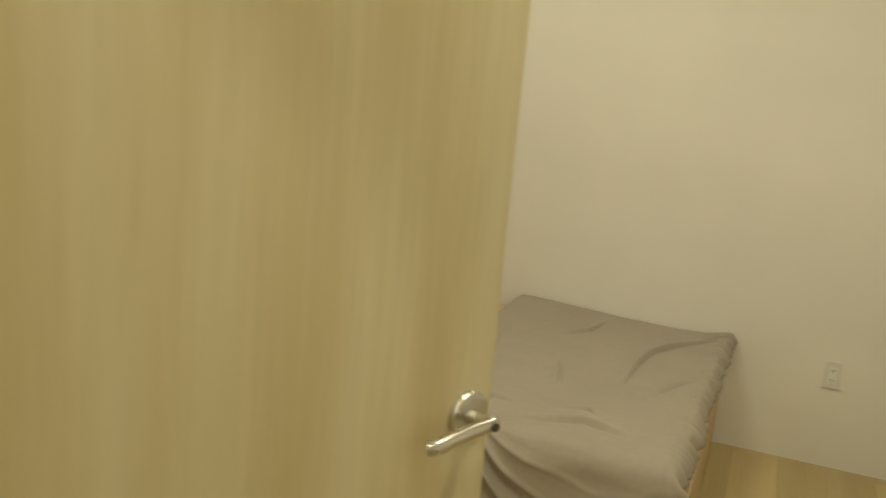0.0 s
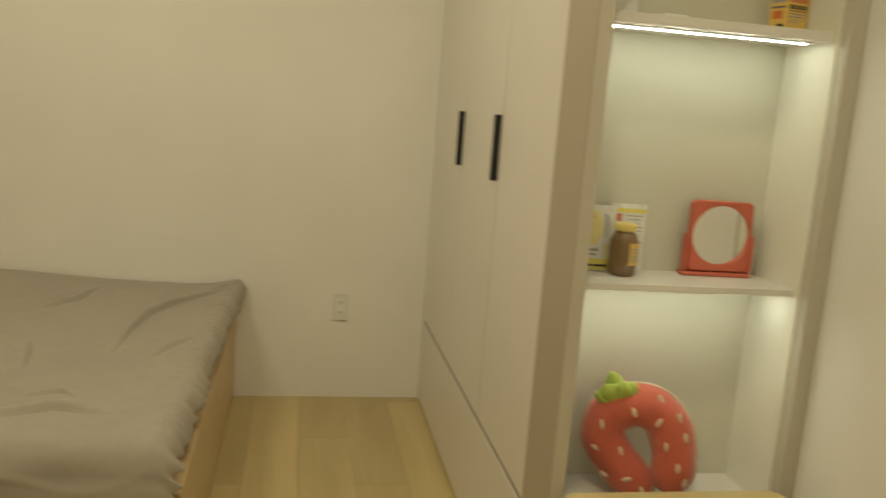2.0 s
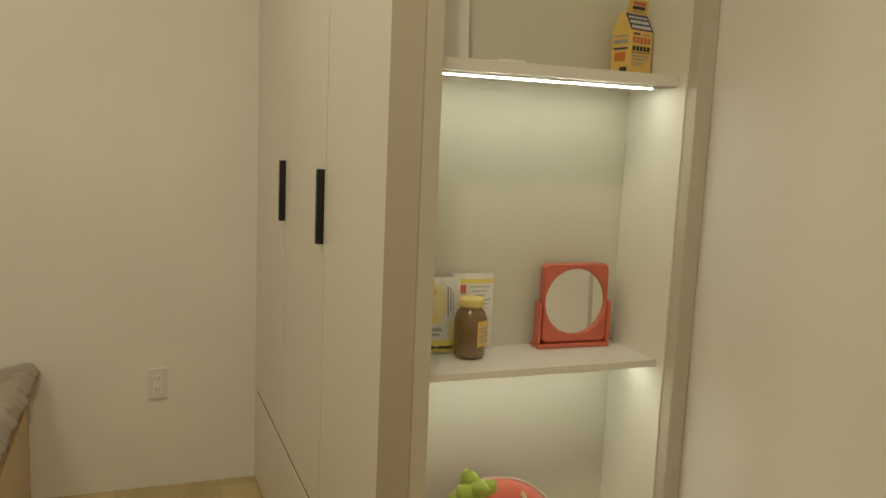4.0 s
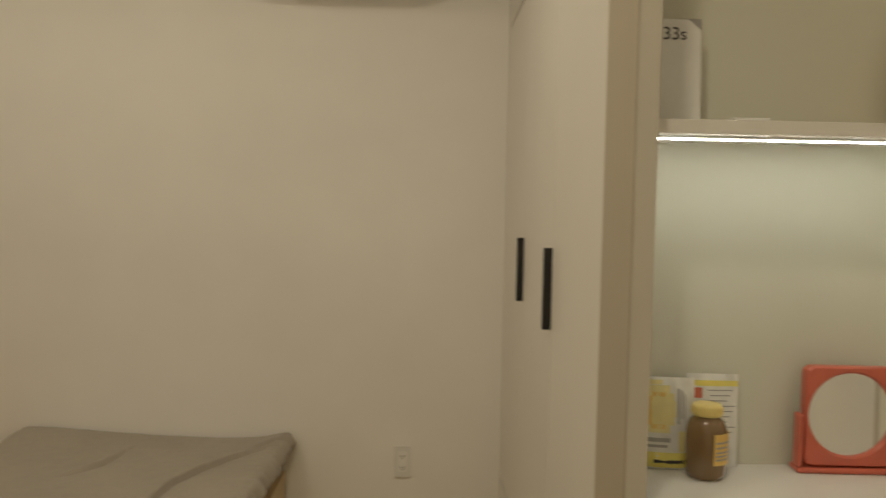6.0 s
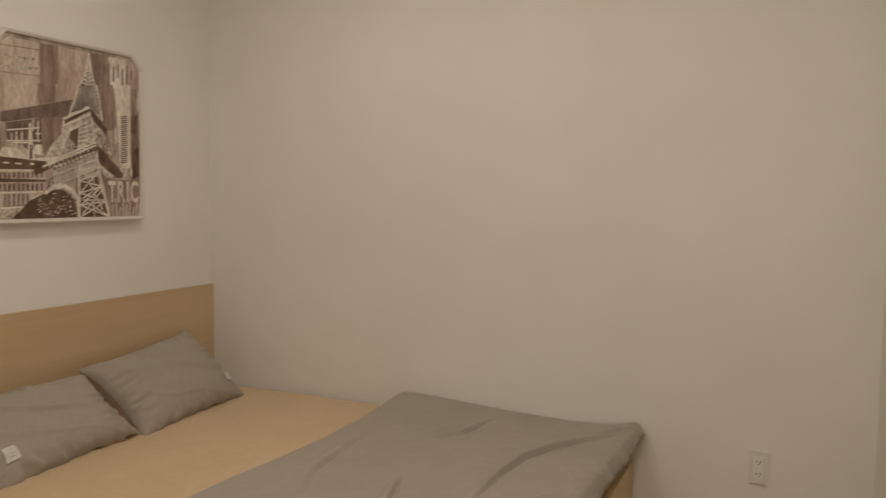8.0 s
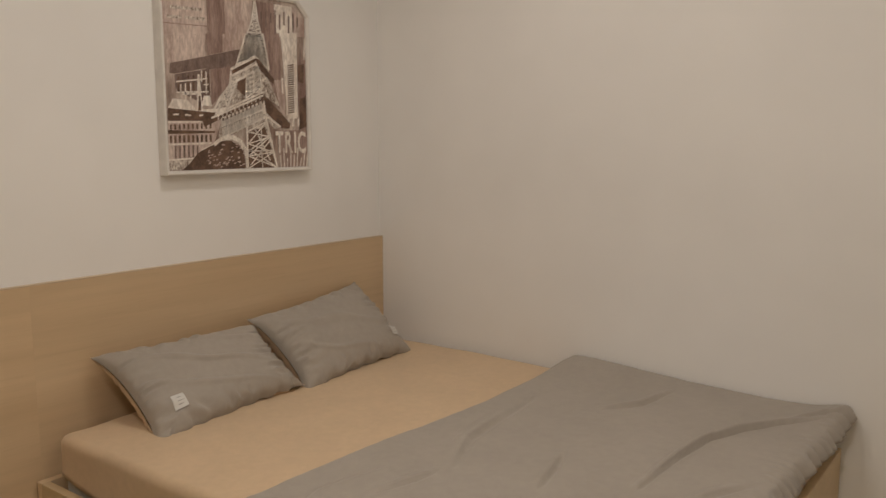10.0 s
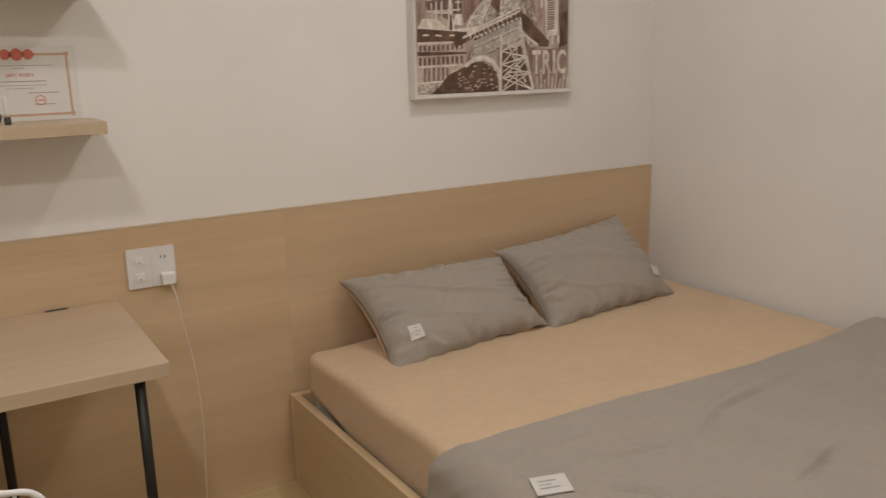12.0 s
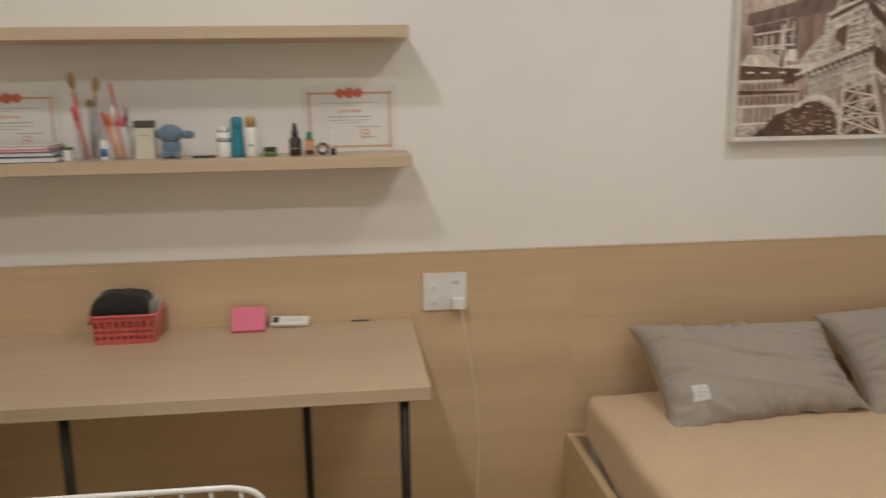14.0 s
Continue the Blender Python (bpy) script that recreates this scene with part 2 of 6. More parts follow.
def plate(outline, thick, to3d, bm=None):
    """A flat plate: an outline of (u, v) pairs, raised by thick; to3d(u, v, w) gives its place."""
    own = bmesh.new()
    low = [own.verts.new(to3d(u, v, 0)) for u, v in outline]
    high = [own.verts.new(to3d(u, v, thick)) for u, v in outline]
    own.faces.new(low[::-1])
    own.faces.new(high)
    for k in range(len(low)):
        own.faces.new((low[k], low[(k + 1) % len(low)], high[(k + 1) % len(low)], high[k]))
    bmesh.ops.recalc_face_normals(own, faces=own.faces[:])
    return merge(own, bm)


def lettering(text, size, to3d_matrix, extrude=0.0004, align="LEFT", bold=0.0):
    """Words in the built-in font as a mesh, in the plane that the matrix gives."""
    cu = bpy.data.curves.new("tmp", "FONT")
    cu.body, cu.size, cu.extrude, cu.align_x, cu.offset = text, size, extrude, align, bold
    ob = new("tmp", cu)
    bpy.context.view_layer.update()
    me = bpy.data.meshes.new_from_object(ob)
    bpy.data.objects.remove(ob)
    own = bmesh.new()
    own.from_mesh(me)
    bpy.data.meshes.remove(me)
    bmesh.ops.transform(own, matrix=to3d_matrix, verts=own.verts[:])
    return own


def rounded_rect(x0, x1, y0, y1, r, seg=5):
    out = []
    for cx, cy, a0 in ((x1 - r, y1 - r, 0), (x0 + r, y1 - r, 90), (x0 + r, y0 + r, 180), (x1 - r, y0 + r, 270)):
        for k in range(seg + 1):
            a = radians(a0 + 90 * k / seg)
            out.append((cx + r * math.cos(a), cy + r * math.sin(a)))
    return out


def on_floor(u, v, w):
    return (u, v, w)


def on_west(u, v, w):
    """u along -y, so that it reads left to right; v up; w out of the wall."""
    return (w, u, v)


# ---- structure ----
ROOM_E, ROOM_S = 3.495, -3.715
solid("wall_north", box(-0.12, 3.615, 0, 0.12, 0, CEILING), WALL, "plain warm white painted bedroom wall", "wall", "structure")
solid("wall_west", box(-0.12, 0, -3.835, 0, 0, CEILING), WALL, "warm white painted wall above wooden panelling", "wall", "structure")
solid("wall_east", box(ROOM_E, ROOM_E + 0.12, -5.3, 0, 0, CEILING), WALL, "plain warm white painted wall beside the niche", "wall", "structure")
DOOR_W, DOOR_E, DOOR_TOP = 1.455, 2.42, 2.12
south = box(0, DOOR_W, ROOM_S - 0.12, ROOM_S, 0, CEILING)
box(DOOR_E, ROOM_E, ROOM_S - 0.12, ROOM_S, 0, CEILING, bm=south)
box(DOOR_W, DOOR_E, ROOM_S - 0.12, ROOM_S, DOOR_TOP, CEILING, bm=south)
solid("wall_south", south, WALL, "warm white painted wall with a doorway", "wall", "structure")
solid("wall_hall_south", box(-0.12, 3.615, -5.42, -5.3, 0, CEILING), WALL, "plain painted wall of the hallway", "wall", "structure")
solid("wall_hall_west", box(-0.12, 0, -5.3, -3.835, 0, CEILING), WALL, "plain painted wall of the hallway", "wall", "structure")
solid("ceiling", box(-0.12, 3.615, -5.42, 0.12, CEILING, CEILING + 0.1), CEIL, "plain white painted ceiling", "ceiling", "structure")

# lining of the doorway
lining = box(DOOR_W, DOOR_W + 0.03, ROOM_S - 0.135, ROOM_S + 0.012, 0, DOOR_TOP, 0.002)
box(DOOR_E - 0.03, DOOR_E, ROOM_S - 0.135, ROOM_S + 0.012, 0, DOOR_TOP, 0.002, bm=lining)
box(DOOR_W + 0.03, DOOR_E - 0.03, ROOM_S - 0.135, ROOM_S + 0.012, DOOR_TOP - 0.03, DOOR_TOP, 0.002, bm=lining)
solid("door_lining", lining, OAK_DOOR, "pale wooden lining of the doorway", "door frame", "structure")

# ceiling downlights, with a fixture for the added hallway lamp too
lamp_thing = None
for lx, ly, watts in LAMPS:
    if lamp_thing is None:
        lamp_thing = thing("ceiling_downlight", "round white recessed ceiling downlight, lit, out of view", "ceiling light", (lx, ly, CEILING), group="ceiling downlights")
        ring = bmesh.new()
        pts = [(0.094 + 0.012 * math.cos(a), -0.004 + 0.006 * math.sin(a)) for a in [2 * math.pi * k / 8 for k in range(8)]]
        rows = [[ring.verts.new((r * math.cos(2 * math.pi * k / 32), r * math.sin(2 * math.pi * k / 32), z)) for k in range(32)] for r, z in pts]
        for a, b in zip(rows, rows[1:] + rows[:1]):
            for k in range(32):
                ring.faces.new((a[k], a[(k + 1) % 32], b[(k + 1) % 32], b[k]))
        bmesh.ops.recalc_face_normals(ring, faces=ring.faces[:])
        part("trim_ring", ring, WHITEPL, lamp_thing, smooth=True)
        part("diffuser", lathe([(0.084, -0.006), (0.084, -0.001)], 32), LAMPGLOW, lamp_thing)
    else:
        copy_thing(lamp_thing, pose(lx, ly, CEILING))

# ---- wooden panelling behind the bed and the desk ----
panelling = thing("trim_panelling", "light oak laminate panelling on the lower wall behind bed and desk", "wall panelling", kind="structure")
for y0, y1 in ((-1.676, -0.001), (ROOM_S, -1.6762)):
    part("panel", box(0, 0.02, y0, y1, 0.0, 0.958), OAK, panelling)
part("capping", box(0, 0.021, ROOM_S, -0.001, 0.9585, 0.962), OAK_DESK, panelling, "thin pale edge strip")

# ---- bed ----
bed = thing("bed", "low oak laminate double bed against the wall", "bed", (0.03, 0, 0))
part("side_rail", box(0.03, 2.028, -1.700, -1.672, 0.0, 0.329, 0.002), OAK_X, bed)
part("wall_rail", box(0.03, 2.003, -0.03, -0.004, 0.0, 0.32, 0.002), OAK_X, bed)
part("footboard", box(2.003, 2.028, -1.671, -0.004, 0.0, 0.385, 0.002), OAK_X, bed)
part("head_rail", box(0.0, 0.029, -1.700, -0.004, 0.0, 0.329, 0.002), OAK, bed)
part("slatted_base", box(0.031, 2.001, -1.671, -0.032, 0.17, 0.205), OAK_X, bed)


def padded(lx, ly, lz, round_xy, round_z, crown, nx=70, ny=60, wobble=0.004, seed=0.0):
    """A mattress-like block: rounded corners, crowned top, slightly uneven faces."""
    own = bmesh.new()
    outline = []
    pts = rounded_rect(0, lx, 0, ly, round_xy, 8)
    n = len(pts)
    dense = []
    for k in range(n):
        a, b = Vector((*pts[k], 0)), Vector((*pts[(k + 1) % n], 0))
        steps = max(1, int((b - a).length / 0.05))
        dense += [a.lerp(b, s / steps) for s in range(steps)]
    centre = Vector((lx / 2, ly / 2, 0))
    rings = []
    levels = [(0.0, 0.0)] + [(0, z) for z in np.linspace(0.02, lz - round_z, 6)]
    levels += [(round_z * (1 - math.cos(a)), lz - round_z + round_z * math.sin(a)) for a in np.linspace(0.25, math.pi / 2, 6)]
    for inset, z in levels:
        ring = []
        for p in dense:
            q = p.copy()
            edge = Vector((max(round_xy, min(lx - round_xy, q.x)), max(round_xy, min(ly - round_xy, q.y)), 0))
            out = q - edge
            q = q - (out.normalized() if out.length > 1e-6 else Vector((0, 0, 0))) * inset
            w = wobble * noise.noise(Vector((q.x * 5, q.y * 5, z * 9 + seed)))
            q += (out.normalized() if out.length > 1e-6 else Vector((0, 0, 0))) * w
            ring.append(own.verts.new((q.x, q.y, z + w * 0.4)))
        rings.append(ring)
    for s in np.linspace(0.93, 0.05, 14):
        ring = []
        for v in rings[len(levels) - 1]:
            q = centre + (Vector((v.co.x, v.co.y, 0)) - centre) * s
            up = crown * (1 - s ** 4)
            ring.append(own.verts.new((q.x, q.y, lz + up + wobble * 0.6 * noise.noise(Vector((q.x * 6, q.y * 6, 3 + seed))))))
        rings.append(ring)
    m = len(dense)
    for a, b in zip(rings, rings[1:]):
        for k in range(m):
            own.faces.new((a[k], a[(k + 1) % m], b[(k + 1) % m], b[k]))
    own.faces.new(rings[-1])
    own.faces.new(rings[0][::-1])
    return own


mattress = thing("mattress", "mattress with a fitted beige cotton sheet on the bed frame", "mattress", (0.085, -1.657, 0.205))
base = padded(1.92, 1.602, 0.155, 0.05, 0.02, 0.0)
bmesh.ops.translate(base, vec=(0.005, 0.007, 0), verts=base.verts[:])
part("body", base, WHITECLOTH, mattress, "white quilted mattress base")
sheet = padded(1.95, 1.632, 0.135, 0.045, 0.032, 0.003, wobble=0.010, seed=5)
for v in sheet.verts:
    if v.co.z < 0.03:
        v.co.z -= 0.055 * max(0.0, min(1.0, (v.co.x - 0.06) / 0.30)) + 0.004 * noise.noise(Vector((v.co.x * 9, v.co.y * 9, 1)))
bmesh.ops.translate(sheet, vec=(-0.004, -0.002, 0.148), verts=sheet.verts[:])
part("fitted_sheet", sheet, BEIGE, mattress, "beige cotton fitted sheet", smooth=True)


# ---- pillows ----
def pillow_point(a, b, w, h, depth, side, seed, lift=0.0, taper=(0.0, 0.0)):
    """A point of a plump pillow in its own plane: a across and b up, each -1..1, bulging to one side."""
    ear = 1 + 0.075 * (abs(a) * abs(b)) ** 5
    u = a * w / 2 * (1 - 0.065 * (1 - b * b) * abs(a) ** 3) * ear
    v = b * h / 2 * (1 - 0.07 * (1 - a * a) * abs(b) ** 3) * ear
    v *= 1 - taper[0] * (1 - a) / 2 - taper[1] * (1 + a) / 2
    near = max(abs(a), abs(b))
    v += 0.0045 * max(0, abs(b) - 0.8) / 0.2 * math.sin(a * 21 + 3 * noise.noise(Vector((a * 2, seed, b)))) * (1 if b < 0 else 0.4)
    bulge = depth * (max(0.0, 1 - abs(a) ** 5) * max(0.0, 1 - abs(b) ** 3.4)) ** 0.42
    rim = min(1.0, (1 - abs(a)) * (1 - abs(b)) * 14)
    # short sharp puckers along the seams
    along = a if abs(b) > abs(a) else b * 0.7
    pinch = max(0.0, math.sin(along * 30 + 6 * noise.noise(Vector((along * 3, seed, 6))))) ** 5 * max(0.0, noise.noise(Vector((along * 4, seed + 3, b))) + 0.35)
    bulge *= 1 - 0.55 * pinch * max(0.0, (near - 0.72) / 0.28)
    gather = max(0.0, (near - 0.55) / 0.45)
    k = a if abs(b) > abs(a) else b
    folds = 0.017 * gather * math.sin(k * 27 + 5 * noise.noise(Vector((a * 2.5, b * 2.5, seed)))) * (0.45 + noise.noise(Vector((k * 3, seed, 1))))
    diag = math.sin((a * 0.55 + b * 1.0) * 9 + 2.5 * noise.noise(Vector((a * 1.2, b * 1.2, seed + 2))))
    creases = 0.007 * max(0, diag) ** 5 * max(0.0, 1 - near) * 2
    soft = 0.010 * noise.noise(Vector((a * 1.5 + seed, b * 1.5, seed + 4)))
    return (u, side * (bulge + (folds + creases + soft) * rim + lift), v)


def pillow_half(w, h, depth, side, seed, taper, nu=128, nv=84):
    own = bmesh.new()
    grid = [[own.verts.new(pillow_point(2 * i / nu - 1, 2 * j / nv - 1, w, h, depth, side, seed, 0.0, taper)) for i in range(nu + 1)] for j in range(nv + 1)]
    for j in range(nv):
        for i in range(nu):
            f = (grid[j][i], grid[j][i + 1], grid[j + 1][i + 1], grid[j + 1][i])
            own.faces.new(f if side < 0 else f[::-1])
    return own


def pillow(at, rz, lean, w, h, depth, seed, tag_u, tag_v, label, roll=0.0, taper=(0.0, 0.0)):
    ob = new("pillow")
    ob.empty_display_size = 0.05
    ob.matrix_world = pose(*at) @ pose(0, 0, 0, 0, 0, 90 + rz) @ pose(0, 0, 0, lean, 0, 0) @ pose(0, 0, 0, 0, roll, 0)
    tagged(ob, label, "pillow", "pillows on the bed")
    part("front_cover", pillow_half(w, h, depth, -1, seed, taper), GREY, ob, "grey cotton front", smooth=True)
    part("back_cover", pillow_half(w + 0.007, h + 0.006, depth * 0.9, 1, seed + 9, taper), BEIGE, ob, "beige cotton back", smooth=True)

    def cloth_patch(u0, u1, v0, v1, lift):
        own, n = bmesh.new(), 6
        g = [[own.verts.new(pillow_point((u0 + (u1 - u0) * i / n) * 2 / w, (v0 + (v1 - v0) * j / n) * 2 / h, w, h, depth, -1, seed, lift, taper)) for i in range(n + 1)] for j in range(n + 1)]
        for j in range(n):
            for i in range(n):
                own.faces.new((g[j][i], g[j][i + 1], g[j + 1][i + 1], g[j + 1][i]))
        return own

    tag_ob = part("fabric_tag", cloth_patch(tag_u - 0.026, tag_u + 0.026, tag_v - 0.025, tag_v + 0.025, 0.006), WHITECLOTH, ob, "small white sewn tag")
    for v, length in ((0.012, 0.018), (-0.001, 0.026), (-0.012, 0.016)):
        part("print_bar", cloth_patch(tag_u - 0.008, tag_u - 0.008 + length, tag_v + v - 0.0012, tag_v + v + 0.0012, 0.0072), GREYINK, tag_ob)


pillow((0.232, -1.182, 0.586), -4, -54, 0.605, 0.402, 0.078, 2.3, -0.205, -0.108, "grey cotton pillow with beige back leaning on the panelling", -4, (0.0, 0.22))
pillow((0.222, -0.543, 0.610), 2, -47, 0.64, 0.405, 0.078, 7.7, 0.262, -0.108, "grey cotton pillow with beige back beside the wall", -4, (0.10, 0.03))


# ---- duvet ----
def polyline_distance(x, y, pts):
    """Signed distance from a bent line, and how far along it the nearest point lies (0..1)."""
    best, along, sign = 9.0, 0.0, 1.0
    for n, ((ax, ay), (bx, by)) in enumerate(zip(pts, pts[1:])):
        ex, ey = bx - ax, by - ay
        k = max(0.0, min(1.0, ((x - ax) * ex + (y - ay) * ey) / (ex * ex + ey * ey)))
        dx, dy = x - ax - ex * k, y - ay - ey * k
        d = math.hypot(dx, dy)
        if d < best:
            best, along, sign = d, (n + k) / (len(pts) - 1), 1.0 if ex * dy - ey * dx > 0 else -1.0
    return best * sign, along


CREASES = [([(1.757, -0.98), (1.767, -0.75), (1.79, -0.556), (1.84, -0.41), (1.92, -0.27), (2.03, -0.12)], 0.024, 0.0105), ([(1.28, -1.15), (1.20, -0.96), (1.18, -0.77), (1.155, -0.52)], 0.013, 0.022),
           ([(1.54, -1.12), (1.515, -1.00), (1.487, -0.90)], 0.013, 0.016), ([(1.415, -0.46), (1.49, -0.36), (1.52, -0.17)], 0.015, 0.014), ([(1.94, -0.21), (2.01, -0.12), (2.07, -0.05)], 0.016, 0.010),
           ([(1.22, -1.42), (1.26, -1.30), (1.27, -1.22)], 0.010, 0.014), ([(1.32, -1.50), (1.40, -1.42), (1.46, -1.42)], 0.012, 0.013), ([(1.58, -1.52), (1.72, -1.46), (1.84, -1.50)], 0.020, 0.020),
           ([(1.88, -1.03), (1.93, -0.91), (1.99, -0.80)], 0.010, 0.015), ([(1.14, -1.30), (1.10, -1.50), (1.13, -1.60)], 0.010, 0.016), ([(1.62, -1.38), (1.70, -1.34), (1.74, -1.37)], 0.011, 0.010)]


def duvet_surface(s, q):
    """s 0..1 from the folded edge to the foot; q metres from the wall across and down the side."""
    flat, r, drop = 1.600, 0.085, 0.17
    x0 = 1.035 - 0.075 * min(1.0, q / 1.5) ** 1.5 - 0.03 * max(0.0, q - 1.6) / 0.3
    x1 = 2.103 - 0.048 * (1 - math.exp(-q / 0.5))
    n1 = noise.noise(Vector((s * 2.2, q * 2.2, 1.0)))
    x = x0 + (x1 - x0) * s + 0.012 * noise.noise(Vector((q * 3.5, s * 2, 8)))
    top = 0.517 + 0.008 * n1 + 0.032 * math.exp(-(q / 0.25) ** 2) * math.exp(-((s - 0.08) / 0.30) ** 2) + 0.003 * noise.noise(Vector((s * 6, q * 6, 3)))
    top += 0.028 * math.exp(-(q / 0.10) ** 2) * math.exp(-((1 - s) / 0.09) ** 2)
    top -= (0.006 + 0.022 * min(1.0, q / 1.6)) * max(0, s - 0.945) / 0.055
    if q < flat:
        y, z, ny = -0.012 - q, top, 0.0
    elif q < flat + r * math.pi / 2:
        a = (q - flat) / r
        y, z, ny = -0.012 - flat - r * math.sin(a), top - r * (1 - math.cos(a)), math.sin(a)
    else:
        d = q - flat - r * math.pi / 2
        y, z, ny = -0.012 - flat - r - 0.03 * d / drop, top - r - d, 1.0
    for pts, h, w in CREASES:
        d, k = polyline_distance(x, y, pts)
        if abs(d) < 4 * w:
            swell = math.exp(-((d - 0.6 * w) / (1.3 * w)) ** 2) - 1.0 * math.exp(-((d + 0.45 * w) / (0.5 * w)) ** 2)
            z += h * swell * math.sin(math.pi * (0.10 + 0.84 * k)) * (1 - ny)
    # pleats that fan out down the near side
    g = max(0.0, min(1.0, (q - 1.50) / 0.14))
    dx, dq = x - 1.36, q - 1.565
    far, turn = math.hypot(dx, dq), math.atan2(dx, max(0.001, dq))
    turn -= 0.9 * far
    wave = math.sin(turn * 27 + 5.5 * noise.noise(Vector((x * 4, q * 3, 5))))
    fan = wave ** 3 if wave > 0 else wave * 0.4
    open_fan = math.exp(-((turn - 0.10) / 0.62) ** 4) * min(1.0, far / 0.06) * math.exp(-(far / 0.42) ** 4)
    amp = g * (0.002 + 0.025 * open_fan * (0.30 + 1.2 * max(0.0, noise.noise(Vector((turn * 4, far * 3, 9))) + 0.30)))
    y -= amp * fan * ny * 1.2
    z += amp * fan * (1 - ny)
    # tight puckers where the pleats begin
    knot = math.exp(-((x - 1.38) / 0.10) ** 2 - ((q - 1.585) / 0.05) ** 2)
    z += 0.008 * knot * math.sin(x * 150 + 60 * q + 4 * noise.noise(Vector((x * 20, q * 20, 4)))) * (1 - ny)
    # soft rumples along the near edge
    lump = noise.noise(Vector((x * 5, q * 9, 21)))
    z += 0.007 * g * lump * (1 - ny)
    y -= 0.014 * g * lump * ny
    z += 0.0014 * noise.noise(Vector((x * 18, q * 18, 2))) * (1 - ny)
    # gathered hem at the foot
    e = max(0.0, (s - 0.965) / 0.035)
    ruffle = math.sin(q * 112 + 15 * noise.noise(Vector((q * 4.5, 0, 2)))) * (0.6 + 0.6 * noise.noise(Vector((q * 11, 3, 2))))
    puckers = max(0.0, (s - 0.905) / 0.095) ** 1.6 * (0.7 + 0.8 * noise.noise(Vector((q * 6, 7, 1))))
    z += (puckers * (0.013 + 0.026 * max(0.0, ruffle)) * ruffle - 0.042 * e * e) * (1 - ny)
    x += e * 0.023 * ruffle - e * e * 0.004
    y -= e * ny * 0.006 * ruffle
    # the turned edge towards the pillows
    f = max(0.0, (0.03 - s) / 0.03)
    z -= f * f * 0.024 * (1 - ny)
    return x, y, z


def duvet_mesh(ns=240, nq=300):
    own = bmesh.new()
    length = 1.600 + 0.085 * math.pi / 2 + 0.185
    grid = []
    for j in range(nq + 1):
        row = []
        for i in range(ns + 1):
            s = i / ns
            hang = length - 0.03 * (0.5 + 0.5 * math.sin(s * 9)) - 0.05 * s
            row.append(own.verts.new(duvet_surface(s, j / nq * hang)))
        grid.append(row)
    for j in range(nq):
        for i in range(ns):
            own.faces.new((grid[j][i], grid[j + 1][i], grid[j + 1][i + 1], grid[j][i + 1]))
    bmesh.ops.recalc_face_normals(own, faces=own.faces[:])
    bmesh.ops.solidify(own, geom=own.faces[:], thickness=0.010)
    return own


duvet = thing("duvet", "rumpled grey cotton duvet with a gathered hem over the bed's foot", "duvet")
cover = part("cover", duvet_mesh(), GREY, duvet, smooth=True)
tx, ty = 1.262, -1.578
label_bm = box(-0.040, 0.040, -0.035, 0.035, -0.0012, 0.0012)
bmesh.ops.transform(label_bm, matrix=pose(tx, ty, 0.5215, 2, -3, 68), verts=label_bm.verts[:])
tag_d = part("fabric_tag", label_bm, WHITECLOTH, duvet, "white sewn care tag")
for n, (yy, length) in enumerate(((0.014, 0.050), (0.0, 0.036), (-0.013, 0.052))):
    bar = box(-0.028, -0.035 + length, yy - 0.0015, yy + 0.0015, 0.0014, 0.0024)
    bmesh.ops.transform(bar, matrix=pose(tx, ty, 0.5215, 2, -3, 68), verts=bar.verts[:])
    part("print_bar", bar, GREYINK, tag_d)

# ---- wardrobe ----
W_X = 2.892
wardrobe = thing("wardrobe", "tall fitted off-white laminate wardrobe with black bar handles", "wardrobe", (W_X, 0, 0))
part("carcass", box(0.024, 0.598, -1.698, -0.002, 0.0, 2.70, 0.001), CABINET, wardrobe)
LEAVES = ((-0.640, -0.058, -0.621), (-1.200, -0.646, -1.184), (-1.742, -1.206, None))
for y0, y1, hy in LEAVES:
    leaf = part("door", box(0.0, 0.0185, y0, y1, 0.390, 2.094, 0.0012), CABINET, wardrobe)
    part("edge_banding", box(0.0012, 0.0175, y0 - 0.0008, y0, 0.3915, 2.0925), SEAM, leaf, "thin brown edge banding")
    if hy:
        bar = box(-0.020, 0.0, hy - 0.0095, hy + 0.0095, 1.140, 1.336, 0.0015)
        part("handle", bar, BLACK, leaf, "matt black bar handle")
for y0, y1, hy in LEAVES:
    part("upper_door", box(0.0, 0.0185, y0, y1, 2.1035, 2.68, 0.0012), CABINET, wardrobe)
# strips behind the joints put the gaps' shade into colour
for y in (-0.055, -0.643, -1.203):
    part("joint_shade", box(0.0205, 0.0235, y - 0.004, y + 0.004, 0.02, 2.68), SEAM, wardrobe, "brown strip painting the shade in the door joint")
# fills the gap nearly flush; the gap's shade is in its dark brown
part("gap_strip", box(0.003, 0.0215, -1.741, -0.005, 2.0945, 2.103), OAK_GAP, wardrobe, "brown strip in the gap below the upper doors, darkened for shade")
part("drawer_front", box(0.0, 0.0185, -1.742, -0.058, 0.012, 0.376, 0.0012), CABINET, wardrobe)
# drawer gap likewise: groove shade painted as a dark brown strip
part("gap_strip", box(0.003, 0.0215, -1.741, -0.005, 0.3765, 0.3895), OAK_GAP, wardrobe, "brown strip in the gap above the drawer, darkened for shade")
part("filler_strip", box(0.001, 0.0235, -0.052, -0.0008, 0.0, 2.70, 0.001), CABINET, wardrobe)

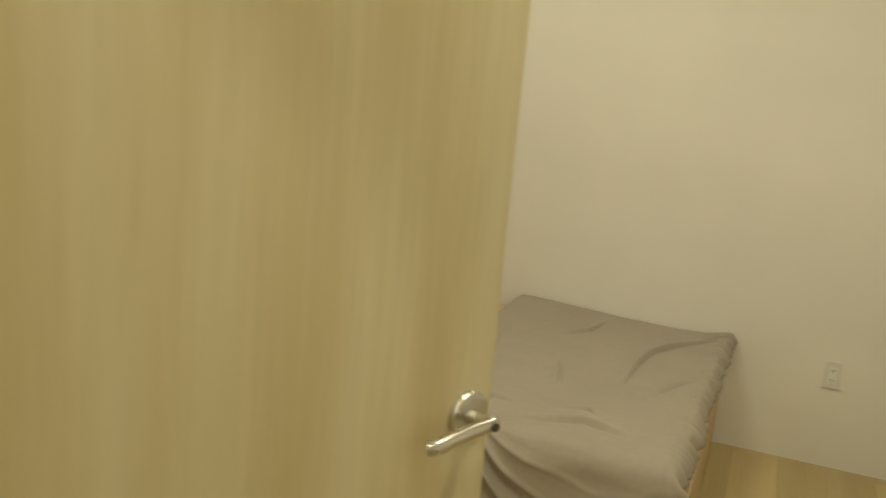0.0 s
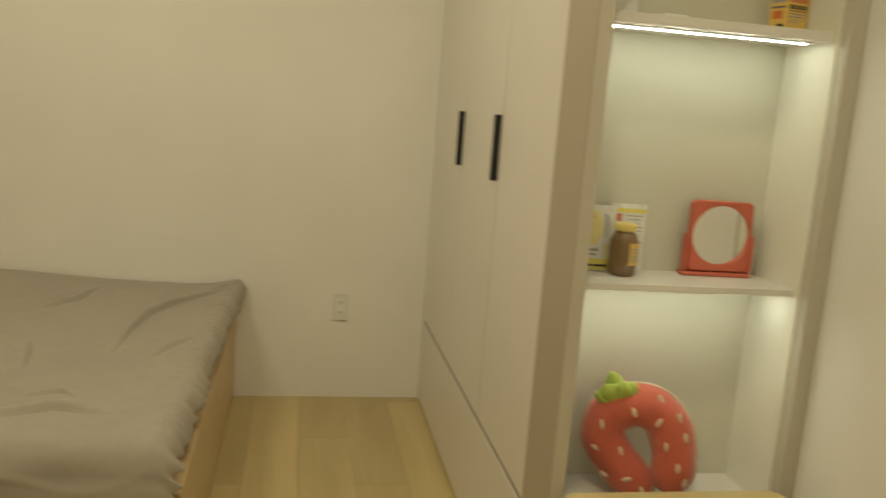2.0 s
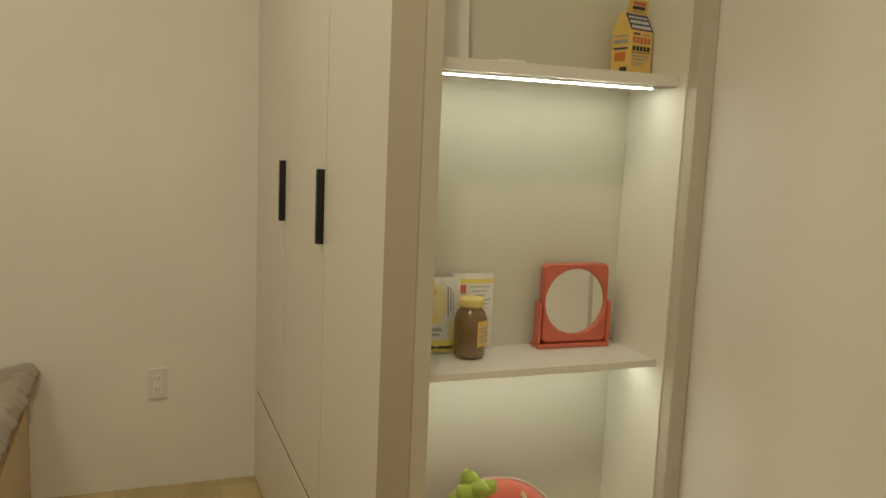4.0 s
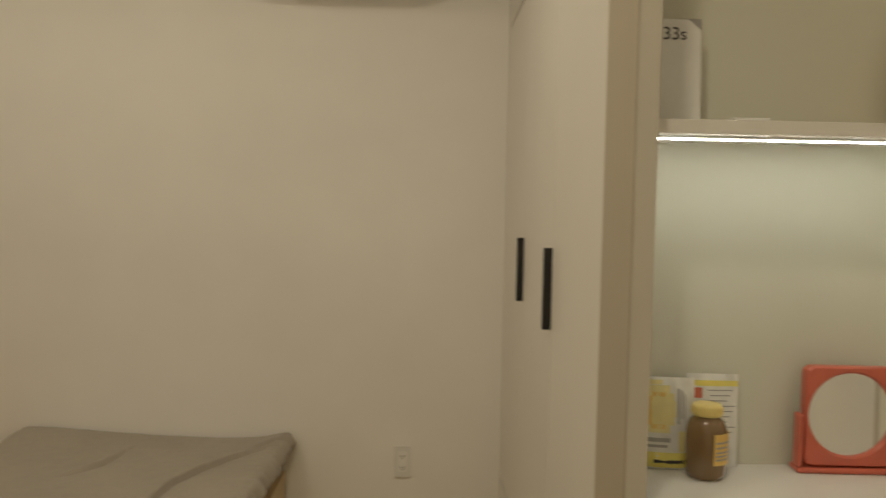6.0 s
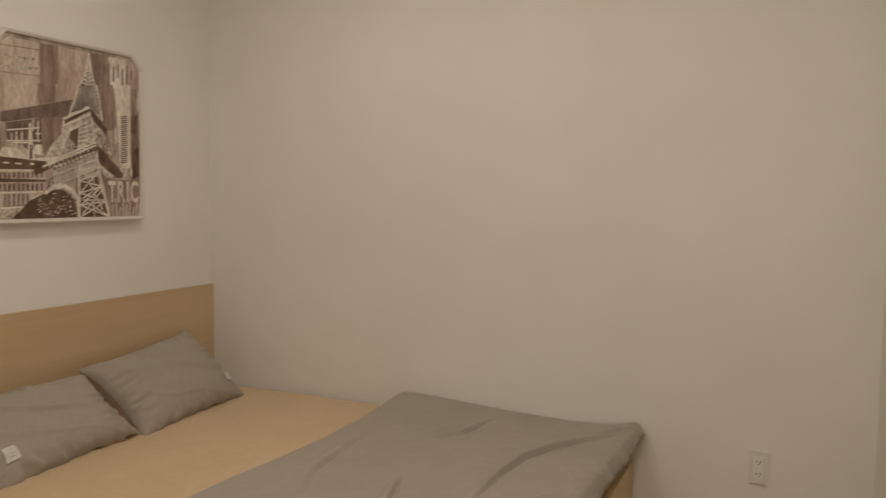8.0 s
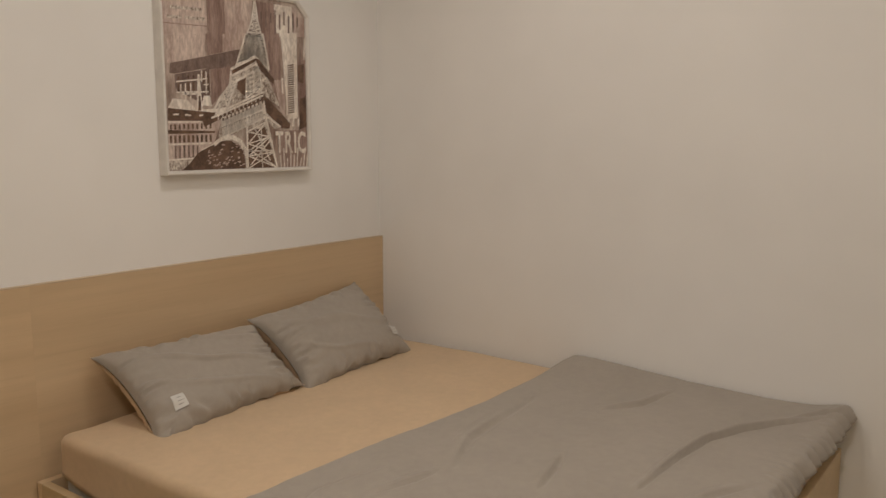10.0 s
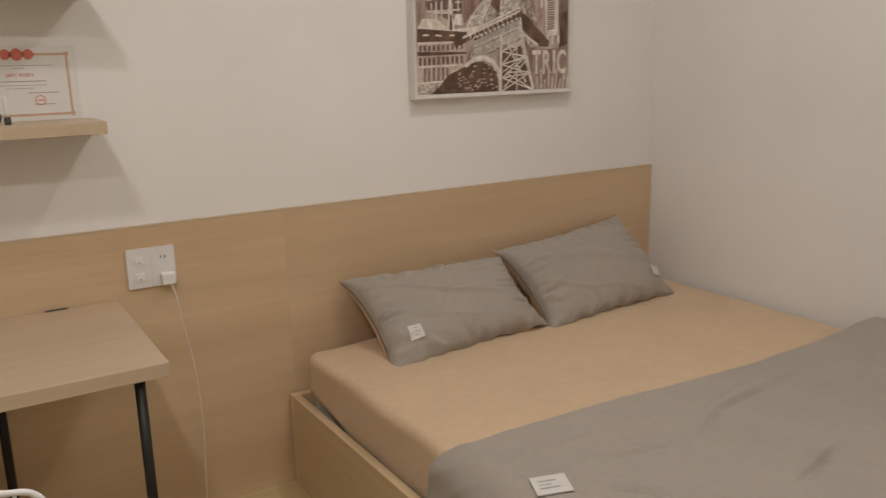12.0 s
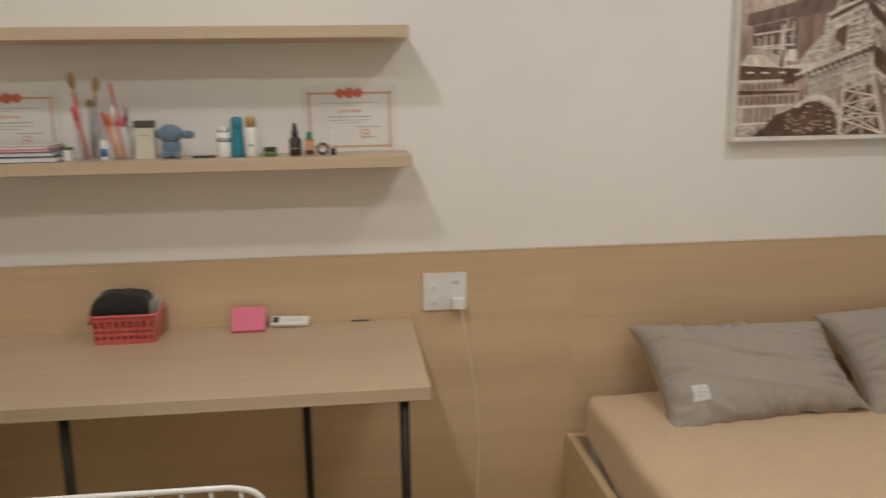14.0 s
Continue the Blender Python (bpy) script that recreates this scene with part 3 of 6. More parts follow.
# ---- lit niche at the end of the wardrobe ----
N_F, N_B, N_L, N_R = -1.940, -1.712, 2.923, 3.455
niche = thing("display_shelving", "built-in off-white shelf niche with strip lights under the shelves", "shelving", (0, 0, 0))
# thin sheet, darker than the side panel that it covers
part("outer_panel", box(2.8885, 2.8905, N_F + 0.001, -1.7445, 0.0, 2.70), TAUPE, niche, "thin taupe sheet over the side panel")
# both side panels take the tone darkened for their shaded fronts
part("side_panel", box(2.891, N_L, N_F, -1.7445, 0.0, 2.70, 0.001), STILE, niche)
part("side_panel", box(N_R, 3.493, N_F, -1.701, 0.0, 2.70, 0.001), STILE, niche)
part("back_panel", box(2.9145, N_R - 0.0005, N_B, -1.7005, 0.0, 2.70), NICHE, niche)
# thin sheet that makes the inner side read brighter than the back
part("inner_lining", box(N_R - 0.004, N_R - 0.0002, N_F + 0.03, N_B - 0.0005, 0.0, 2.70), LINING, niche)
for z0, z1 in ((0.425, 0.447), (0.972, 0.987), (1.551, 1.573), (2.16, 2.184)):
    part("shelf", box(N_L + 0.0005, N_R - 0.0045, -1.887, N_B - 0.0005, z0, z1, 0.001), CABINET, niche)
part("plinth_panel", box(N_L + 0.0005, N_R - 0.0045, -1.90, -1.885, 0.0, 0.4245), CABINET, niche)
for z in (0.972, 1.551):
    holder = part("light_channel", box(N_L + 0.004, N_R - 0.012, -1.846, -1.820, z - 0.003, z - 0.0004), WHITEPL, niche)
    part("light_strip", box(N_L + 0.006, N_R - 0.032, -1.840, -1.826, z - 0.0050, z - 0.0032), LED, holder, "glowing white strip light")

# ---- wall shelves ----
for zt, thick in ((1.284, 0.034), (1.644, 0.034)):
    shelf = box(0.0, 0.205, ROOM_S + 0.005, -2.213, zt - thick, zt, 0.0015)
    board_thing = thing("wall_shelf", "floating light oak wall shelf" + (" crowded with small items" if zt < 1.5 else " above the other, empty"), "wall shelf", (0, 0, 0))
    tagged(board_thing, group="wall shelves")
    part("board", shelf, OAK_DESK, board_thing)
    part("edge_band", box(0.2052, 0.2062, ROOM_S + 0.006, -2.214, zt - thick + 0.0012, zt - 0.0012), OAK_DESK, board_thing)
    part("end_band", box(0.001, 0.2045, -2.2128, -2.2118, zt - thick + 0.0012, zt - 0.0012), OAK_DESK, board_thing)

# ---- desk ----
desk = thing("desk", "long light oak laminate desk with thin black metal legs", "desk", (0.0, 0.0, 0.0))
part("tabletop", box(0.022, 0.644, ROOM_S + 0.03, -2.210, 0.715, 0.750, 0.002), OAK_DESK, desk)
for lx, ly in ((0.605, -2.274), (0.10, -2.552), (0.60, -3.093), (0.10, -3.56)):
    leg = tube([(lx, ly, 0.0), (lx, ly, 0.708)], 0.0125, 14)
    leg_ob = part("leg", leg, BLACK, desk, smooth=True)
    part("mounting_plate", box(lx - 0.018, lx + 0.018, ly - 0.018, ly + 0.018, 0.709, 0.7145), BLACK, leg_ob)
part("cable_slot", box(0.022, 0.034, -2.405, -2.345, 0.7503, 0.7525, 0.001), DARKGAP, desk, "dark cable edge at the wall")

# ---- door ----
SWING = radians(66)
way = Vector((math.cos(SWING), math.sin(SWING), 0))
DW = 0.84
HINGE = Vector((1.834, -2.933, 0)) - way * (DW - 0.043)
door = thing("door_1", "open pale wood-grain door with a steel lever handle", "door", tuple(HINGE), 66, kind="structure")
part("leaf", box(0, DW, 0.0, 0.040, 0.008, 2.085, 0.0015), OAK_DOOR, door)
for side in (-1, 1):
    base = 0.0 if side < 0 else 0.040
    hx, hz = DW - 0.043, 1.062
    m = Matrix.Translation((hx, base, hz)) @ pose(0, 0, 0, 90 if side < 0 else -90)
    rose = lathe([(0.033, 0.0), (0.033, 0.004), (0.0305, 0.0075), (0.025, 0.009), (0.011, 0.010), (0.010, 0.034), (0.0105, 0.039)], 36)
    bmesh.ops.transform(rose, matrix=m, verts=rose.verts[:])
    handle = part("lever_handle", rose, STEEL, door, "satin steel lever handle", smooth=False)
    y = base + side * 0.040
    lever = tube(curve_through([(hx + 0.011, y, hz), (hx - 0.02, y, hz - 0.001), (hx - 0.055, y - side * 0.001, hz - 0.004), (hx - 0.086, y - side * 0.003, hz - 0.009), (hx - 0.095, y - side * 0.010, hz - 0.011)], 6), 0.0092, 14)
    for v in lever.verts:
        v.co.z += 0.12 * (v.co.z - hz)
    part("lever", lever, STEEL, handle, smooth=True)
    key = tube([(hx + 0.002, y + side * 0.007, hz), (hx + 0.002, y + side * 0.0115, hz)], 0.0055, 16)
    part("keyhole", key, DARKGAP, handle)
part("latch_plate", box(DW, DW + 0.002, 0.008, 0.032, 0.97, 1.13, 0.0005), STEEL, door)
for z in (0.25, 1.05, 1.85):
    part("hinge", tube([(-0.004, 0.044, z - 0.05), (-0.004, 0.044, z + 0.05)], 0.007, 12), STEEL, door, smooth=True)


# ---- sockets ----
def wall_plate(parent, w, h, to, name="face_plate"):
    own = plate(rounded_rect(-w / 2, w / 2, -h / 2, h / 2, 0.004), 0.008, to)
    return part(name, own, SOCKETWHITE, parent)


socket_a = thing("wall_socket", "white single wall socket low on the plain wall", "socket", (2.5135, -0.0005, 0.428))


def to_a(u, v, w):
    return (u, -w, v)


plate_a = wall_plate(socket_a, 0.068, 0.120, to_a)
part("socket_insert", plate(rounded_rect(-0.0165, 0.0165, -0.040, 0.040, 0.003), 0.0025, lambda u, v, w: (u, -0.008 - w, v)), WHITEPL, plate_a)
for v in (0.022, -0.022):
    for u, h in ((-0.006, 0.009), (0.006, 0.009)):
        part("pin_slot", plate(rounded_rect(u - 0.0012, u + 0.0012, v - h / 2, v + h / 2, 0.0008, 2), 0.0008, lambda a, b, w: (a, -0.0106 - w, b)), DARKGAP, plate_a)
    part("pin_slot", plate(rounded_rect(-0.002, 0.002, v - 0.0115, v - 0.0075, 0.0019, 3), 0.0008, lambda a, b, w: (a, -0.0106 - w, b)), DARKGAP, plate_a)

socket_b = thing("wall_socket", "white double plate with switches and a plugged-in charger on the panelling", "socket", (0.0205, -2.103, 0.835))
for u in (-0.035, 0.035):
    def to_b(a, v, w, u=u):
        return (w, a + u, v)
    pb = wall_plate(socket_b, 0.0695, 0.120, to_b)
    if u < 0:
        for v in (0.024, -0.026):
            part("rocker_switch", plate(rounded_rect(-0.012, 0.012, v - 0.011, v + 0.011, 0.002), 0.004, lambda a, b, w: (0.008 + w, a - 0.035, b)), WHITEPL, pb)
            part("indicator", plate(rounded_rect(-0.003, 0.003, v - 0.008, v - 0.004, 0.001, 2), 0.0006, lambda a, b, w: (0.0122 + w, a - 0.035, b)), GREYINK, pb)
    else:
        for v in (0.028,):
            for a0 in (-0.006, 0.006):
                part("pin_slot", plate(rounded_rect(a0 - 0.0014, a0 + 0.0014, v - 0.005, v + 0.005, 0.001, 2), 0.0008, lambda a, b, w: (0.0082 + w, a + 0.035, b)), DARKGAP, pb)

charger = thing("charger", "white plug charger with a thin cable in the socket", "charger", (0.0287, -2.062, 0.800))
part("plug", box(0.0, 0.030, -0.020, 0.020, -0.020, 0.016, 0.004, 3), WHITEPL, charger, smooth=False)
cable = curve_through([(0.028, 0.004, -0.012), (0.040, 0.012, -0.05), (0.034, 0.030, -0.16), (0.020, 0.052, -0.30), (0.016, 0.062, -0.48), (0.018, 0.055, -0.65), (0.05, 0.04, -0.775), (0.14, 0.02, -0.797)], 8)
part("cable", tube(cable, 0.0013, 8), WHITEPL, charger, "thin white cable", smooth=True)

# ---- air conditioner ----
ac = thing("air_conditioner", "white wall-mounted air conditioner high on the plain wall", "air conditioner", (2.287, 0, 2.244))
prof = [(-0.002, 0.0), (-0.15, 0.0), (-0.185, 0.02), (-0.2, 0.06), (-0.2, 0.24), (-0.17, 0.27), (-0.002, 0.27)]
body_bm = bmesh.new()
ends = [[body_bm.verts.new((sx, y, z)) for y, z in prof] for sx in (-0.32, 0.32)]
for k in range(len(prof)):
    body_bm.faces.new((ends[0][k], ends[0][(k + 1) % len(prof)], ends[1][(k + 1) % len(prof)], ends[1][k]))
body_bm.faces.new(ends[0][::-1]), body_bm.faces.new(ends[1])
bmesh.ops.recalc_face_normals(body_bm, faces=body_bm.faces[:])
bmesh.ops.bevel(body_bm, geom=body_bm.edges[:], offset=0.01, segments=3, affect="EDGES")
part("casing", body_bm, WHITEPL, ac)
part("air_flap", box(-0.27, 0.27, -0.165, -0.105, -0.006, 0.0005, 0.002), WHITEPL, ac)

# ---- stool in front of the niche ----
stool = thing("stool", "pale wooden stool with a rounded top beside the niche", "stool", (3.175, -2.135, 0))
top_bm = bmesh.new()
low = rounded_rect(-0.27, 0.27, -0.18, 0.18, 0.04, 8)
rings = [[top_bm.verts.new((u * (1 - inset / 0.27), v * (1 - inset / 0.18), z)) for u, v in low] for inset, z in ((0.005, 0.488), (0.0, 0.494), (0.0, 0.516), (0.004, 0.5225), (0.010, 0.524))]
for a, b in zip(rings, rings[1:]):
    for k in range(len(low)):
        top_bm.faces.new((a[k], a[(k + 1) % len(low)], b[(k + 1) % len(low)], b[k]))
top_bm.faces.new(rings[0][::-1]), top_bm.faces.new(rings[-1])
part("seat", top_bm, STOOL, stool)
for sx in (-0.22, 0.22):
    for sy in (-0.13, 0.13):
        part("leg", lathe([(0.013, 0.0), (0.015, 0.02), (0.021, 0.42), (0.021, 0.487)], 16, (sx, sy, 0)), STOOL, stool, smooth=True)

# ---- white wire-backed chair at the desk ----
chair = thing("chair", "white enamelled metal chair with a barred back at the desk", "chair", (1.10, -2.779, 0))
bx, by0, by1, bz = 0.20, -0.25, 0.244, 0.849
back = curve_through([(bx - 0.04, by1, 0.44), (bx - 0.01, by1 + 0.003, 0.70), (bx, by1, 0.80), (bx + 0.002, by1 - 0.018, bz - 0.012), (bx + 0.003, by1 - 0.055, bz)], 8)
back += curve_through([(bx + 0.003, by1 - 0.10, bz), (bx + 0.003, by0 + 0.10, bz)], 6)
back += curve_through([(bx + 0.003, by0 + 0.055, bz), (bx + 0.002, by0 + 0.018, bz - 0.012), (bx, by0, 0.80), (bx - 0.01, by0 - 0.003, 0.70), (bx - 0.04, by0, 0.44)], 8)
part("back_frame", tube(back, 0.0048, 12), WHITEMETAL, chair, smooth=True)
n_bars = 10
for k in range(n_bars):
    yb = by0 + 0.04 + (by1 - by0 - 0.08) * k / (n_bars - 1)
    part("back_bar", tube([(bx - 0.035, yb, 0.46), (bx - 0.01, yb, 0.70), (bx + 0.003, yb, bz - 0.002)], 0.0028, 8), WHITEMETAL, chair, smooth=True)
part("seat", box(-0.20, 0.165, -0.21, 0.195, 0.43, 0.455, 0.008, 3), WHITEMETAL, chair)
for sx, sy in ((-0.18, -0.19), (-0.18, 0.175), (0.155, -0.24), (0.155, 0.225)):
    part("leg", tube([(sx * 1.08, sy * 1.04, 0.0), (sx, sy, 0.44)], 0.0095, 10), WHITEMETAL, chair, smooth=True)

# ---- framed city picture ----
def frame_outline(m):
    """The picture's outline, m inside its outer edge, with cut upper corners; u rightwards, v up."""
    y0, y1, z0, z1, c = -1.180 + m, -0.474 - m, 1.288 + m, 1.977 - m, 0.058 - 0.4 * m
    return [(y0, z0), (y1, z0), (y1, z1 - c), (y1 - c, z1), (y0 + c, z1), (y0, z1 - c)]


picture = thing("framed_picture", "sepia tower and city print in a pale silver frame", "picture", (0, 0, 0))
fr = bmesh.new()
rings = [[fr.verts.new((w, u, v)) for u, v in frame_outline(m)] for m, w in ((0.0, 0.001), (0.0, 0.042), (0.002, 0.046), (0.007, 0.046), (0.009, 0.043), (0.012, 0.042), (0.015, 0.037), (0.015, 0.001))]
for a, b in zip(rings, rings[1:] + rings[:1]):
    for k in range(6):
        fr.faces.new((a[k], a[(k + 1) % 6], b[(k + 1) % 6], b[k]))
bmesh.ops.recalc_face_normals(fr, faces=fr.faces[:])
part("frame", fr, FRAMEWHITE, picture, "pale silver moulded frame")

P0, Z0, PW = -1.164, 1.304, 0.674


def print_mat(name, a, b, scale, stretch):
    m, t, bs = nodes_of(name)
    n1, n2 = noise_node(t, scale, stretch, 6, 0.7), noise_node(t, scale * 6, stretch, 4, 0.7)
    c = blend(t, ramp(t, n1.outputs[0], [(0.36, a), (0.62, b)]).outputs[0], ramp(t, n2.outputs[0], [(0.4, (0.72, 0.70, 0.68)), (0.6, (1.1, 1.1, 1.1))]).outputs[0], 0.8, "MULTIPLY")
    t.links.new(c, bs.inputs["Base Color"])
    bs.inputs["Roughness"].default_value = 0.5
    return m


SEPIA = print_mat("sepia_print", (0.24, 0.155, 0.12), (0.60, 0.50, 0.43), 7, (1, 1.6, 0.45))
SEPIA_DARK = print_mat("sepia_dark", (0.075, 0.040, 0.025), (0.19, 0.11, 0.07), 22, (1, 1, 1))
SEPIA_MID = print_mat("sepia_mid", (0.13, 0.085, 0.07), (0.27, 0.19, 0.16), 16, (1, 2, 0.8))
SEPIA_PALE = print_mat("sepia_pale", (0.72, 0.63, 0.545), (0.88, 0.81, 0.73), 12, (1, 1.4, 0.6))
canvas = part("print", plate(frame_outline(0.0146), 0.0025, lambda u, v, w: (0.0285 + w, u, v)), SEPIA, picture, "sepia printed canvas")
SEPIA_ROSE = print_mat("sepia_rose", (0.42, 0.30, 0.255), (0.70, 0.58, 0.51), 10, (1, 1.8, 0.5))
SEPIA_COL = print_mat("sepia_column", (0.22, 0.135, 0.11), (0.42, 0.30, 0.255), 12, (1, 2.5, 0.4))
SEPIA_LACE = print_mat("sepia_lace", (0.16, 0.10, 0.07), (0.84, 0.76, 0.67), 75, (1, 1.0, 0.8))


def at_print(level):
    return lambda u, v, w: (0.0311 + 0.0006 * level + w, P0 + u * PW, Z0 + v * PW)


def patch(points, material, level):
    return part("printed_shape", plate(points, 0.0003, at_print(level)), material, canvas)


def strokes(lines, width, material, level):
    """Many thin printed bars as one shape."""
    own = bmesh.new()
    for (u0, v0), (u1, v1) in lines:
        d = Vector((u1 - u0, v1 - v0))
        n = Vector((-d.y, d.x)).normalized() * width / 2
        plate([(u0 - n.x, v0 - n.y), (u1 - n.x, v1 - n.y), (u1 + n.x, v1 + n.y), (u0 + n.x, v0 + n.y)], 0.0003, at_print(level), own)
    return tagged(part("printed_stroke", own, material, canvas), kind="stuff")


def lattice(a0, a1, b0, b1, n):
    """Cross bracing between two edges a0-a1 and b0-b1."""
    out = []
    mixp = lambda p, q, s: (p[0] + (q[0] - p[0]) * s, p[1] + (q[1] - p[1]) * s)
    for k in range(n):
        s, e = k / n, (k + 1) / n
        out += [(mixp(a0, a1, s), mixp(b0, b1, e)), (mixp(b0, b1, s), mixp(a0, a1, e)), (mixp(a0, a1, s), mixp(b0, b1, s))]
    return out


# far blocks, sky and brown columns
patch([(0.024, 0.701), (0.264, 0.728), (0.26, 0.615), (0.038, 0.562), (0.019, 0.562)], SEPIA_ROSE, 0.3)
patch([(0.038, 0.562), (0.26, 0.612), (0.265, 0.552), (0.06, 0.508), (0.03, 0.511)], SEPIA_MID, 0.6)
patch([(0.06, 0.505), (0.283, 0.548), (0.286, 0.383), (0.194, 0.373), (0.064, 0.432)], SEPIA_MID, 0.8)
strokes([((0.068, 0.412), (0.273, 0.425)), ((0.07, 0.468), (0.269, 0.495)), ((0.096, 0.455), (0.095, 0.412)), ((0.126, 0.463), (0.123, 0.375)), ((0.159, 0.464), (0.155, 0.376)), ((0.106, 0.405), (0.195, 0.409)), ((0.232, 0.539), (0.23, 0.477)), ((0.261, 0.531), (0.258, 0.414)), ((0.242, 0.461), (0.275, 0.463))], 0.008, SEPIA_PALE, 1.4)
strokes([((0.084, 0.494), (0.081, 0.412)), ((0.146, 0.505), (0.142, 0.417)), ((0.179, 0.508), (0.177, 0.42)), ((0.244, 0.534), (0.242, 0.466)), ((0.277, 0.521), (0.273, 0.425))], 0.012, SEPIA_DARK, 1.3)
patch([(0.29, 0.544), (0.426, 0.573), (0.418, 0.48), (0.34, 0.399), (0.301, 0.358), (0.289, 0.358)], SEPIA_COL, 0.9)
patch([(0.38, 0.645), (0.50, 0.675), (0.535, 0.755), (0.38, 0.745)], SEPIA_ROSE, 0.5)
patch([(0.27, 0.62), (0.38, 0.645), (0.38, 0.745), (0.27, 0.735)], SEPIA_COL, 0.45)
patch([(0.26, 0.615), (0.498, 0.672), (0.476, 0.592), (0.427, 0.566), (0.264, 0.543)], SEPIA_MID, 0.6)
patch([(0.673, 0.777), (0.794, 0.791), (0.803, 0.311), (0.742, 0.411), (0.706, 0.569)], SEPIA_COL, 0.5)
patch([(0.745, 0.514), (0.821, 0.52), (0.825, 0.3), (0.788, 0.334)], SEPIA_ROSE, 0.7)
patch([(0.806, 0.791), (0.934, 0.807), (0.929, 0.294), (0.849, 0.29), (0.833, 0.452)], SEPIA_PALE, 1)
patch([(0.932, 0.634), (1, 0.676), (1, 0), (0.945, 0.258), (0.93, 0.388)], SEPIA_COL, 0.8)
patch([(0.947, 0.413), (1, 0.428), (1, 0.249), (0.936, 0.223)], SEPIA_DARK, 1.2)
patch([(0.933, 0.611), (0.989, 0.627), (0.981, 0.508), (0.931, 0.517)], SEPIA_DARK, 1.2)
strokes([((0.852, 0.605), (0.903, 0.615)), ((0.853, 0.593), (0.903, 0.603)), ((0.853, 0.58), (0.903, 0.589)), ((0.853, 0.567), (0.904, 0.577)), ((0.852, 0.554), (0.903, 0.563)), ((0.852, 0.542), (0.903, 0.551)), ((0.853, 0.529), (0.903, 0.539)), ((0.853, 0.516), (0.904, 0.525)), ((0.853, 0.504), (0.902, 0.513)), ((0.851, 0.492), (0.902, 0.5)), ((0.851, 0.478), (0.902, 0.487)), ((0.852, 0.466), (0.902, 0.474)), ((0.852, 0.452), (0.903, 0.462)), ((0.851, 0.44), (0.902, 0.448)), ((0.851, 0.428), (0.902, 0.436)), ((0.852, 0.414), (0.902, 0.422)), ((0.852, 0.402), (0.903, 0.41)), ((0.85, 0.388), (0.901, 0.396)), ((0.85, 0.376), (0.901, 0.384)), ((0.85, 0.363), (0.901, 0.371)), ((0.851, 0.35), (0.901, 0.358)), ((0.85, 0.337), (0.901, 0.345)), ((0.85, 0.325), (0.901, 0.333))], 0.007, SEPIA_DARK, 1.6)
strokes([((0.92, 0.609), (0.92, 0.34)), ((0.84, 0.602), (0.842, 0.312)), ((0.809, 0.53), (0.81, 0.439)), ((0.998, 0.78), (0.989, 0.649))], 0.012, SEPIA_PALE, 1.8)
# upper half: hazy blocks, pale streaks and the spire
patch([(0.0, 0.70), (0.28, 0.73), (0.28, 0.955), (0.09, 0.955), (0.0, 0.88)], SEPIA_ROSE, 0.2)
strokes([((0.03, 0.80), (0.12, 0.805)), ((0.14, 0.806), (0.27, 0.812)), ((0.05, 0.85), (0.25, 0.858))], 0.016, SEPIA_LACE, 0.8)
strokes([((0.0, 0.905), (0.28, 0.915)), ((0.285, 0.73), (0.285, 0.955)), ((0.0, 0.765), (0.28, 0.775))], 0.005, SEPIA_COL, 0.9)
patch([(0.29, 0.735), (0.40, 0.745), (0.40, 0.955), (0.29, 0.955)], SEPIA_COL, 0.2)
patch([(0.40, 0.745), (0.56, 0.755), (0.60, 0.955), (0.40, 0.955)], SEPIA_ROSE, 0.25)
patch([(0.63, 0.76), (0.76, 0.77), (0.76, 0.955), (0.62, 0.955)], SEPIA_COL, 0.25)
patch([(0.76, 0.77), (0.90, 0.78), (0.90, 0.955), (0.76, 0.955)], SEPIA_PALE, 0.3)
patch([(0.90, 0.78), (1.0, 0.79), (1.0, 0.90), (0.94, 0.95), (0.90, 0.955)], SEPIA_ROSE, 0.35)
strokes([((0.66 + 0.035 * k, 0.78 + 0.03 * (k % 3)), (0.663 + 0.035 * k, 0.90 + 0.02 * (k % 2))) for k in range(9)], 0.012, SEPIA_MID, 0.8)
patch([(0.540, 0.74), (0.660, 0.75), (0.632, 0.84), (0.617, 0.955), (0.609, 0.955), (0.588, 0.84)], SEPIA_MID, 2.5)
strokes([((0.540, 0.74), (0.588, 0.84)), ((0.588, 0.84), (0.610, 0.955)), ((0.660, 0.75), (0.632, 0.84)), ((0.632, 0.84), (0.616, 0.955))], 0.010, SEPIA_PALE, 4.4)
strokes(lattice((0.548, 0.75), (0.588, 0.84), (0.652, 0.755), (0.632, 0.84), 4) + lattice((0.590, 0.845), (0.609, 0.945), (0.631, 0.845), (0.617, 0.945), 6), 0.0045, SEPIA_PALE, 4.6)
# dome, spire and the palace with its rows of windows
patch([(0.012, 0.332), (0.043, 0.379), (0.131, 0.375), (0.18, 0.335), (0.18, 0.32), (0.012, 0.325)], SEPIA_PALE, 1.4)
patch([(0.226, 0.349), (0.24, 0.402), (0.28, 0.404), (0.292, 0.347)], SEPIA_PALE, 1.3)
patch([(0.191, 0.32), (0.206, 0.515), (0.218, 0.515), (0.23, 0.323)], SEPIA_PALE, 1.6)
patch([(0.2, 0.32), (0.208, 0.4), (0.219, 0.4), (0.222, 0.323)], SEPIA_DARK, 1.8)
patch([(0.103, 0.317), (0.325, 0.336), (0.394, 0.346), (0.393, 0.319), (0.115, 0.302)], SEPIA_PALE, 1.3)
